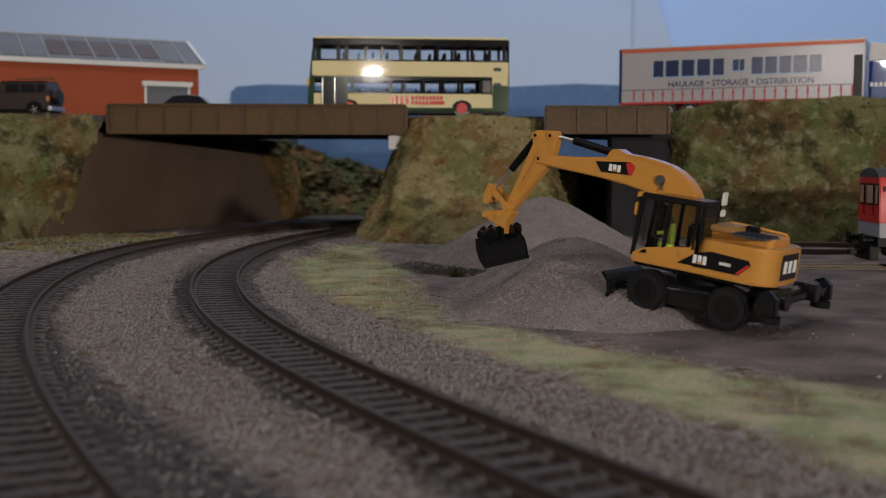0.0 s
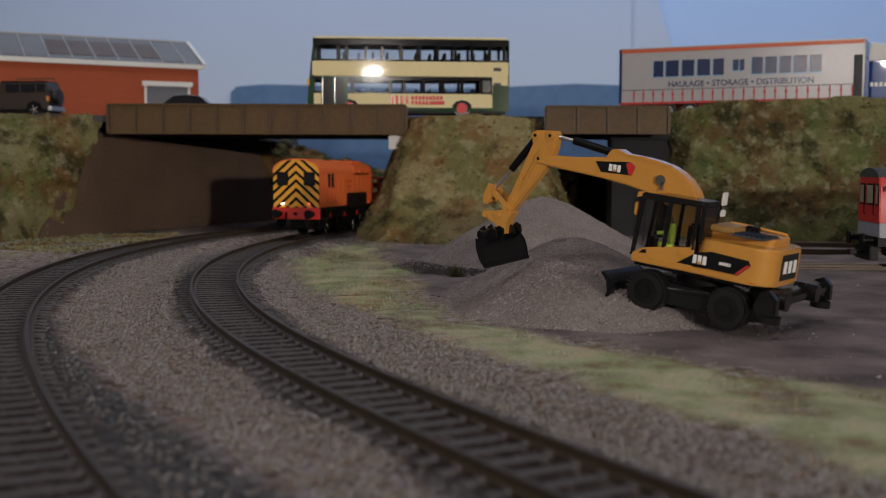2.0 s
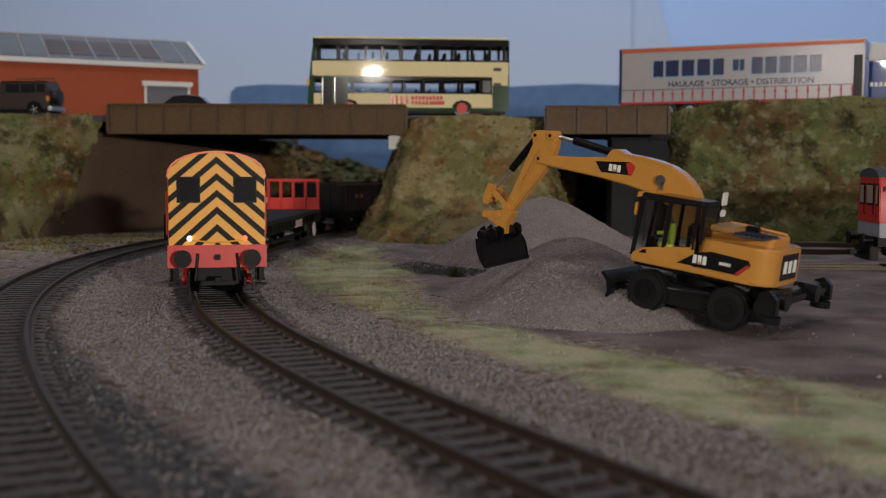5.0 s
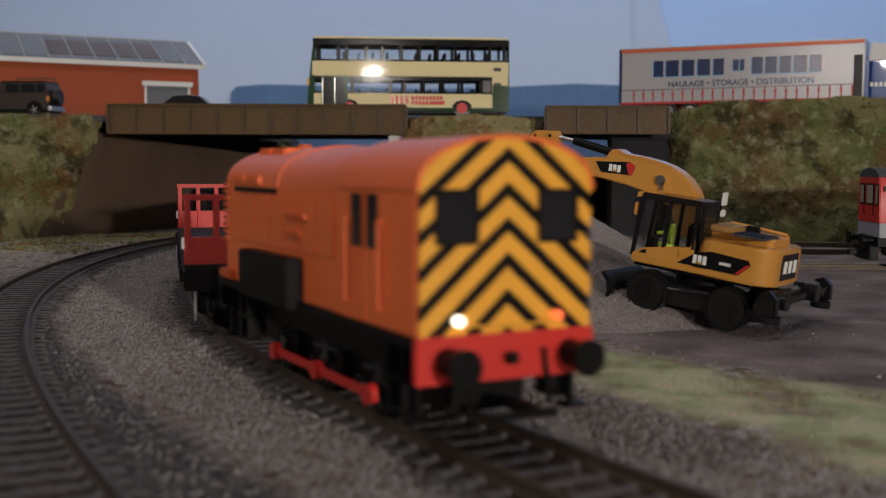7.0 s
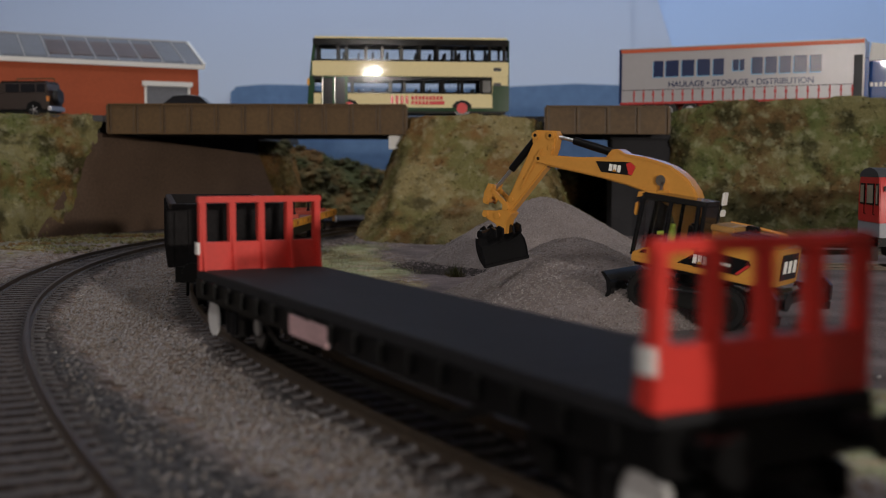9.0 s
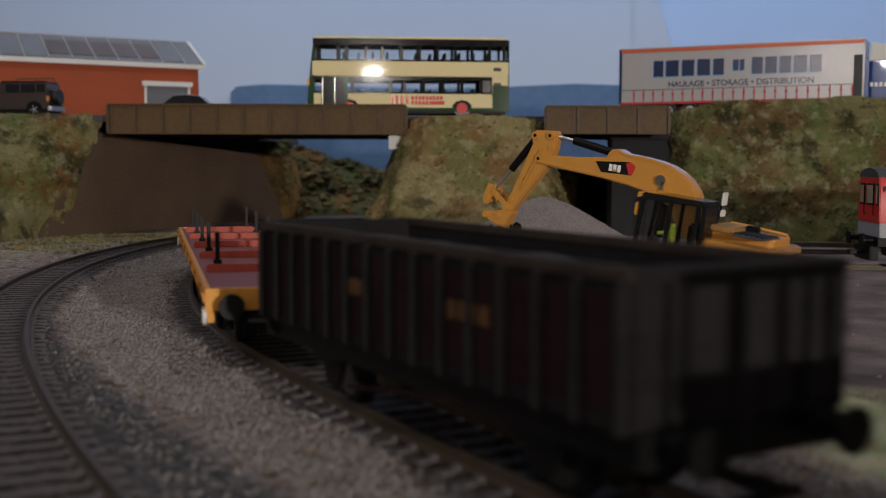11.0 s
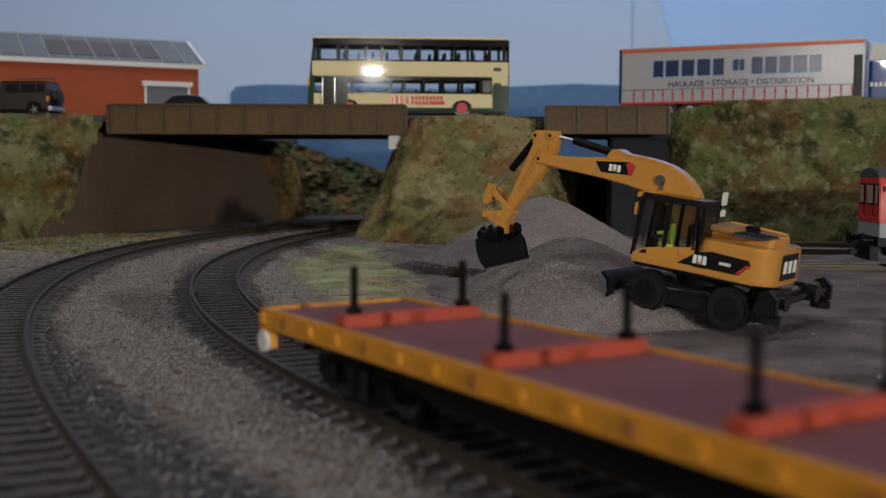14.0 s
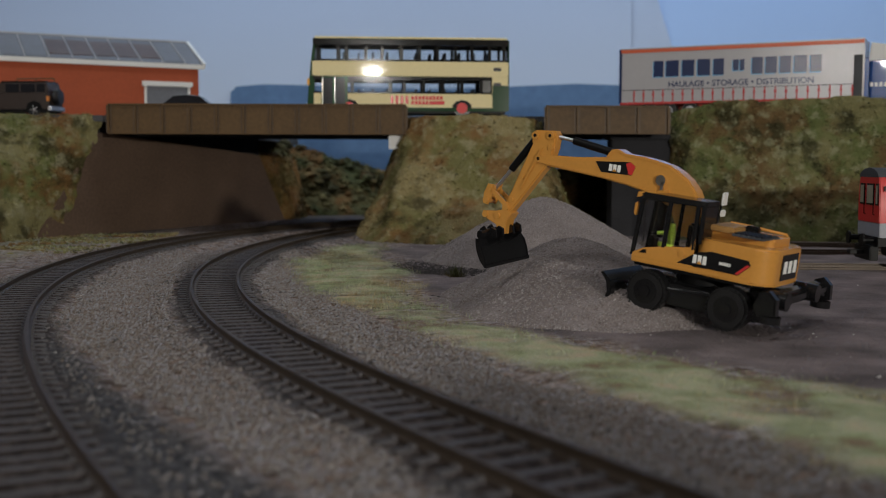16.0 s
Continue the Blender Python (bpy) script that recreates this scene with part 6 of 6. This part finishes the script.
def build_coach():
    a = math.degrees(math.atan2(498 - 545, 590))
    p = YARD[0][100]
    co = thing("red_coach", "red and grey railway coach standing in the yard", "coach", m=mm(p[0] - 1.5, p[1], -3.6, a) @ Matrix.Diagonal((1, 1, 0.96, 1)))
    mr = mat("coach_red", (0.60, 0.026, 0.026), 0.4, 0, 0.08, 20, 400, 0.03)
    mg = mat("coach_grey", (0.30, 0.31, 0.35), 0.5, 0, 0.08)
    ml = mat("coach_roof", (0.055, 0.058, 0.065), 0.7, 0, 0.15)
    L = 230
    bd = part("body", along([(-17, 22), (17, 22), (17.3, 30), (16.4, 40), (15, 45.4), (-15, 45.4), (-16.4, 40), (-17.3, 30)], 0, L, 0.4), mr, co, "red body side")
    part("lower_band", B(0.1, -17.6, 15.0, L, 17.6, 22.2, bevel=0.3), mg, co, "pale grey lower band")
    part("roof", along([(-15.6, 45), (15.6, 45), (13, 47.6), (7, 49.2), (0, 49.8), (-7, 49.2), (-13, 47.6)], -0.4, L), ml, co, "dark grey roof")
    for k in range(10):
        x = 6 + k * 22
        for dx in (0, 8.6):
            w = part("window", B(x + dx, -17.5, 31.5, x + dx + 6.4, -16.2, 41.5, bevel=0.4), M_GLASSD, co, "coach window")
            part("window_frame", B(x + dx + 0.5, -17.65, 32.2, x + dx + 5.9, -17.4, 40.8), mat("frosted_pane", (0.36, 0.34, 0.24), 0.3, 0, 0.2), w, "pale blind in the window")
        part("door_line", B(x + 16.5, -17.55, 22.5, x + 16.9, -17.2, 44), M_BLACK, co)
    for y0, y1 in ((-15.5, -11.5), (-8.5, 2.5), (6.0, 13.0)):
        ew = part("end_window", B(-0.5, y0, 31.0, 0.1, y1, 41.8, bevel=0.15), M_BLACK, co, "black rubber end window surround")
        part("end_pane", B(-0.62, y0 + 0.9, 31.9, -0.45, y1 - 0.9, 40.9), M_BLIND, ew, "pale blind behind the end window")
    for y in (-10.2, 4.3):
        part("end_handrail", tube([(-0.2, y, 26), (-1.0, y, 26.4), (-1.0, y, 38.6), (-0.2, y, 39)], 0.22), M_BLACK, co)
    part("end_step", B(-2.6, -13, 3.2, 1.5, 13, 10.6, bevel=0.5), M_BLACK, co, "black gear under the coach end")
    part("door_handle", B(1.6, -17.6, 38, 2.4, -17.2, 40.5), M_BLACK, co)
    part("solebar", B(0, -16, 10.5, L, 16, 15.2, bevel=0.2), M_BLACK, co)
    part("step_board", B(4, -18, 15.2, 40, -16, 16.0), M_BLACK, co)
    for y in (-11.4, 11.4):
        bm = R((0, y, 13.6), (-5.4, y, 13.6), 1.4, seg=12)
        rod(bm, (-5.4, y, 13.6), (-6.4, y, 13.6), 3.3, seg=18)
        part("buffer", bm, M_BLACK, co)
    part("coupling", B(-9, -3, 6, 0, 3, 8, bevel=0.3), M_BLACK, co)
    for x in (30, 190):
        bg = part("bogie", B(x - 20, -11.8, 4.4, x + 20, 11.8, 9.6, bevel=0.6), M_BLACK, co)
        for e in (-12, 12):
            for s in (-1, 1):
                part("wheel", R((x + e, s * 7, 6.0), (x + e, s * 9.4, 6.0), 6.0, seg=24), M_BLACK, bg)
                part("axle_box", B(x + e - 3, s * 11.6, 3.4, x + e + 3, s * 13.6, 8.4, bevel=0.4), M_BLACK, bg)
    return co


build_coach()


# ---- static grass, tufts and loose stones ----
def blades(name, label, spots, lo, hi, width, material, lean=0.6):
    """Thin fibres as one joined mesh; spots: x, y, z rows."""
    n = len(spots)
    p = np.array(spots, float)
    a = np.random.uniform(0, 2 * math.pi, n)
    ln = np.random.uniform(lo, hi, n)
    tilt = np.random.uniform(0, lean, n)
    b = np.random.uniform(0, 2 * math.pi, n)
    tip = p + np.stack([np.cos(b) * np.sin(tilt) * ln, np.sin(b) * np.sin(tilt) * ln, np.cos(tilt) * ln], 1)
    mid = (p + tip) / 2 + np.stack([np.cos(b), np.sin(b), np.zeros(n)], 1) * (-0.12 * ln)[:, None]
    w = np.stack([np.cos(a), np.sin(a), np.zeros(n)], 1) * width
    v = np.stack([p - w, p + w, mid + w * 0.8, mid - w * 0.8, tip], 1).reshape(-1, 3) * K
    i = np.arange(n) * 5
    faces = np.stack([i, i + 1, i + 2, i + 3], 1).tolist() + np.stack([i + 3, i + 2, i + 4], 1).tolist()
    me = bpy.data.meshes.new(name)
    me.from_pydata(v.tolist(), [], faces)
    me.update()
    me.materials.append(material)
    return tagged(new(name, me), label, "grass", kind="stuff")


M_FIBRE = foliage_material("pale_fibre", *PALE, gain=1.2, island=0.5)
M_FIBREW = foliage_material("mossy_fibre", *MOSS, gain=1.2, island=0.5)
M_FIBREG = foliage_material("deep_fibre", *DEEP, gain=1.2, island=0.5)
M_FIBRED = foliage_material("dusk_fibre", *DUSK, gain=1.2, island=0.5)
M_FIBREV = foliage_material("verge_fibre", (0.15, 0.125, 0.065), (0.205, 0.275, 0.130), (0.37, 0.365, 0.225), (0.30, 0.215, 0.11), (0.50, 0.50, 0.37), scale=34, gain=1.25, island=0.35)


def on_bank(name, n):
    vs, fs = TUFT_SITES[name]
    out = []
    for _ in range(n):
        f = fs[random.randrange(len(fs))]
        a, b = random.random(), random.random()
        p0, p1, p2, p3 = (Vector(vs[i]) for i in f)
        q = p0.lerp(p1, a).lerp(p3.lerp(p2, a), b)
        if noise.noise(q * 0.06) > random.uniform(-0.7, 0.35):
            out.append(tuple(q))
    return out


blades("bank_grass", "straw and green static grass on the embankment", on_bank("embankment_middle", 60000), 1.2, 3.4, 0.10, M_FIBRE, 1.45)
blades("bank_grass", "green static grass on the steep embankment", on_bank("embankment_east", 80000), 1.2, 3.4, 0.10, M_FIBREG, 1.45)
blades("bank_grass", "pale green static grass on the embankment", on_bank("embankment_west", 50000), 1.2, 3.4, 0.10, M_FIBREW, 1.45)
blades("hill_bushes", "dark fibres on the far hillside", on_bank("hillside_far", 16000), 2, 5.5, 0.3, M_FIBRED, 1.2)
blades("hill_bushes", "straw fibres on the slope by the wall", on_bank("hillside_verge", 3000), 1.2, 3.0, 0.16, foliage_material("rusty_fibre", *RUSTY, gain=1.2, island=0.5), 1.2)


def clumps(name, label, spots, lo, hi, material):
    """Foam and scatter clumps: small uneven lumps as one joined mesh."""
    src = bmesh.new()
    bmesh.ops.create_icosphere(src, subdivisions=1, radius=1.0)
    base = np.array([v.co[:] for v in src.verts])
    tri = np.array([[v.index for v in f.verts] for f in src.faces])
    src.free()
    vs, fs = [], []
    for i, p in enumerate(spots):
        r = random.uniform(lo, hi)
        k = np.array([1 + 0.55 * noise.noise(Vector(b) * 1.7 + Vector((i * 3.1, 0, 0))) for b in base])
        sc = np.array([random.uniform(0.7, 1.4), random.uniform(0.7, 1.4), random.uniform(0.5, 0.9)])
        vs.append(base * (k * r)[:, None] * sc + np.array(p))
        fs.append(tri + i * len(base))
    me = bpy.data.meshes.new(name)
    me.from_pydata((np.concatenate(vs) * K).tolist(), [], np.concatenate(fs).tolist())
    me.update()
    me.materials.append(material)
    return tagged(new(name, me), label, "foliage", kind="stuff")


M_CLUMP = foliage_material("mixed_scatter", *PALE, island=0.45)
M_CLUMPW = foliage_material("mossy_scatter", *MOSS, island=0.45)
M_CLUMPG = foliage_material("green_scatter", *DEEP, island=0.45)
M_CLUMPD = foliage_material("dark_scatter", *DUSK, island=0.4)
clumps("scatter_clumps", "mixed green and rust scatter clumps on the embankment", on_bank("embankment_middle", 4200), 0.35, 1.3, M_CLUMP)
clumps("scatter_clumps", "dark green scatter clumps on the steep embankment", on_bank("embankment_east", 6500), 0.35, 1.4, M_CLUMPG)
clumps("scatter_clumps", "green and rust scatter clumps on the embankment", on_bank("embankment_west", 4000), 0.35, 1.3, M_CLUMPW)
clumps("bush_clumps", "dark bushes on the far hillside", on_bank("hillside_far", 1400), 1.5, 5.5, M_CLUMPD)
clumps("bush_clumps", "rusty scatter at the end of the wall", on_bank("hillside_verge", 500), 0.8, 2.2, M_VERGE)
clumps("bush_clumps", "dark bushes behind the second bridge", on_bank("hillside_east", 400), 2, 6, M_CLUMPD)


def scatter(n, x0, x1, y0, y1, keep):
    x, y = np.random.uniform(x0, x1, n), np.random.uniform(y0, y1, n)
    dA, sA = to_line(x, y, LINE_A, 12)
    dB, sB = to_line(x, y, LINE_B, 12)
    wob = np.array([NOISE(a, b, 0.03, 3) for a, b in zip(x, y)])
    ok = keep(x, y, dA * sA, dB * sB, wob)
    d = np.minimum(np.abs(dA), np.abs(dB))[ok]
    w = np.clip((28 - d) / 12, 0, 1)
    return [(a, b, ground_z(a, b) * (1 - k) - 3.15 * k + 0.25) for a, b, k in zip(x[ok], y[ok], w)]


def verge(x, y, oa, ob, wob):
    lim = np.interp(y, [120, 171, 224, 276, 360, 420, 560], [47, 49, 54, 51, 45, 36, 26])
    lim2 = np.interp(y, [120, 241, 276, 323, 400, 520, 640], [110, 108, 93, 81, 74, 86, 60])
    return (ob > lim + np.random.uniform(-4, 10, len(x)) - 9 * wob) & (ob < lim2 + np.random.uniform(-12, 5, len(x)) + 12 * wob) & (y < 690) & (np.hypot((x - 50) / 52, (y - 418) / 75) > 1) & (np.array([NOISE(a, b, 0.045, 9) for a, b in zip(x, y)]) > np.random.uniform(-0.75, 0.4, len(x)))


blades("verge_grass", "pale green and straw static grass along the track", scatter(170000, -80, 170, 130, 690, verge), 0.7, 2.2, 0.06, M_FIBREV, 1.5)
blades("verge_grass", "straw tufts beside the gravel heaps", scatter(60000, -85, 60, 380, 690, verge), 1.0, 2.8, 0.07, M_FIBREV, 1.4)
blades("verge_grass", "pale grass at the foot of the embankment", scatter(12000, -340, -190, 560, 800, lambda x, y, oa, ob, w: (oa < -38) & (w > 0.05)), 0.7, 2.0, 0.09, M_FIBREV, 1.5)
for mat_, n, keep, size, lab in ((M_GRAINE, 26000, lambda x, y, oa, ob, w: (np.abs(oa) > 17) & (np.abs(ob) > 17) & (ob < 60), (0.2, 0.55), "brown gravel grains between the tracks"),
                                 (M_GRAINB, 22000, lambda x, y, oa, ob, w: (((np.abs(oa) < 23) & (np.abs(oa) > 13)) | ((np.abs(ob) < 23) & (np.abs(ob) > 13))), (0.35, 0.8), "grey ballast grains along the rails"),
                                 (M_GRAIN, 1600, lambda x, y, oa, ob, w: (ob > 70), (0.15, 0.4), "grit on the yard dirt")):
    sp = scatter(n, -250, 200, 120, 760, keep)
    it = iter(sp)
    grains("loose_stones", lab, len(sp), lambda: next(it), size, mat_)

sp = scatter(190000, -190, 130, 125, 620, lambda x, y, oa, ob, w: (np.abs(oa) > 18 + 20 * np.clip((330 - y) / 160, 0, 1) + 6 * w) & (np.abs(ob) > 17 + 5 * w) & (ob < 50 - 20 * np.clip((y - 400) / 160, 0, 1) + 9 * w) & (np.random.uniform(0, 1, len(x)) < np.interp(y, [300, 620], [1.0, 0.45])))
it = iter(sp)
grains("loose_stones", "brown and lilac gravel strewn between the tracks", len(sp), lambda: next(it), (0.24, 0.62), M_GRAINE)
sp = scatter(2600, -190, 130, 140, 620, lambda x, y, oa, ob, w: (np.abs(oa) > 17) & (np.abs(ob) > 15) & (ob < 52) & (w > -0.1))
it = iter(sp)
grains("dark_crumbs", "dark crumbs lying on the gravel", len(sp), lambda: next(it), (0.4, 1.0), M_GRAINB)
foot = scatter(5200, -345, -190, 610, 800, lambda x, y, oa, ob, w: (oa < -30) & (w > -0.25) & (np.random.uniform(0, 1, len(x)) < np.clip((-oa - 28) / 40, 0.1, 1)))
clumps("scatter_clumps", "dark moss and rust scatter at the foot of the wall", foot[:2600], 0.4, 1.5, M_CLUMPW)
M_PALEG = mat("pale_chip", (0.52, 0.50, 0.48), 0.6, 0, 0.2)
sp = scatter(170, -230, 180, 130, 700, lambda x, y, oa, ob, w: (np.abs(oa) > 10) & (np.abs(ob) > 10))
it = iter(sp)
grains("pale_chips", "scattered white stone chips", len(sp), lambda: next(it), (0.22, 0.5), M_PALEG)
# dark crumbs that stand for soil and for the shadow the heap casts there
M_SOIL_SHADE = mat("dark_crumbs", (0.055, 0.049, 0.048), 0.9, 0, 0.5, 100, 900, 0, island=True)
soil = [(random.gauss(-8, 17), random.gauss(508, 36), -5.7) for _ in range(5200)]
it = iter(soil)
grains("dark_crumbs", "dark crumbs for soil and the heap's shadow beside it", len(soil), lambda: next(it), (0.2, 0.55), M_SOIL_SHADE)
tuft = [(random.gauss(6, 1.6), random.gauss(492, 2.0), -5.5) for _ in range(160)]
blades("small_bush", "small dark twiggy bush beside the gravel heap", tuft, 2.5, 7.0, 0.16, M_FIBRED, 1.3)


# ---- what moves ----
def motions():
    for vehicle, back, half in CONSIST:
        rows = []
        for i in range(0, 65):
            t = i * 0.25
            s = travelled(t) + back
            a, b = on_line(LINE_B, s - half, BEFORE), on_line(LINE_B, s + half, BEFORE)
            c = (a + b) / 2
            rows.append((t, mm(c[0], c[1], 0, math.degrees(math.atan2(a[1] - b[1], a[0] - b[0])))))
        walk(vehicle, rows)
    steps = [i / 15 for i in range(0, 241)]
    start = travelled(0)
    for ax, x, r in SPIN:
        walk(ax, [(t, mm(x, 0, r) @ Matrix.Rotation((start - travelled(t)) / r, 4, "Y")) for t in steps])
    for rd in RODS:
        rows = []
        for t in steps:
            a = (start - travelled(t)) / 8.2
            rows.append((t, mm(-4.2 * math.cos(a), 0, 8.2 + 4.2 * math.sin(a))))
        walk(rd, rows)


motions()
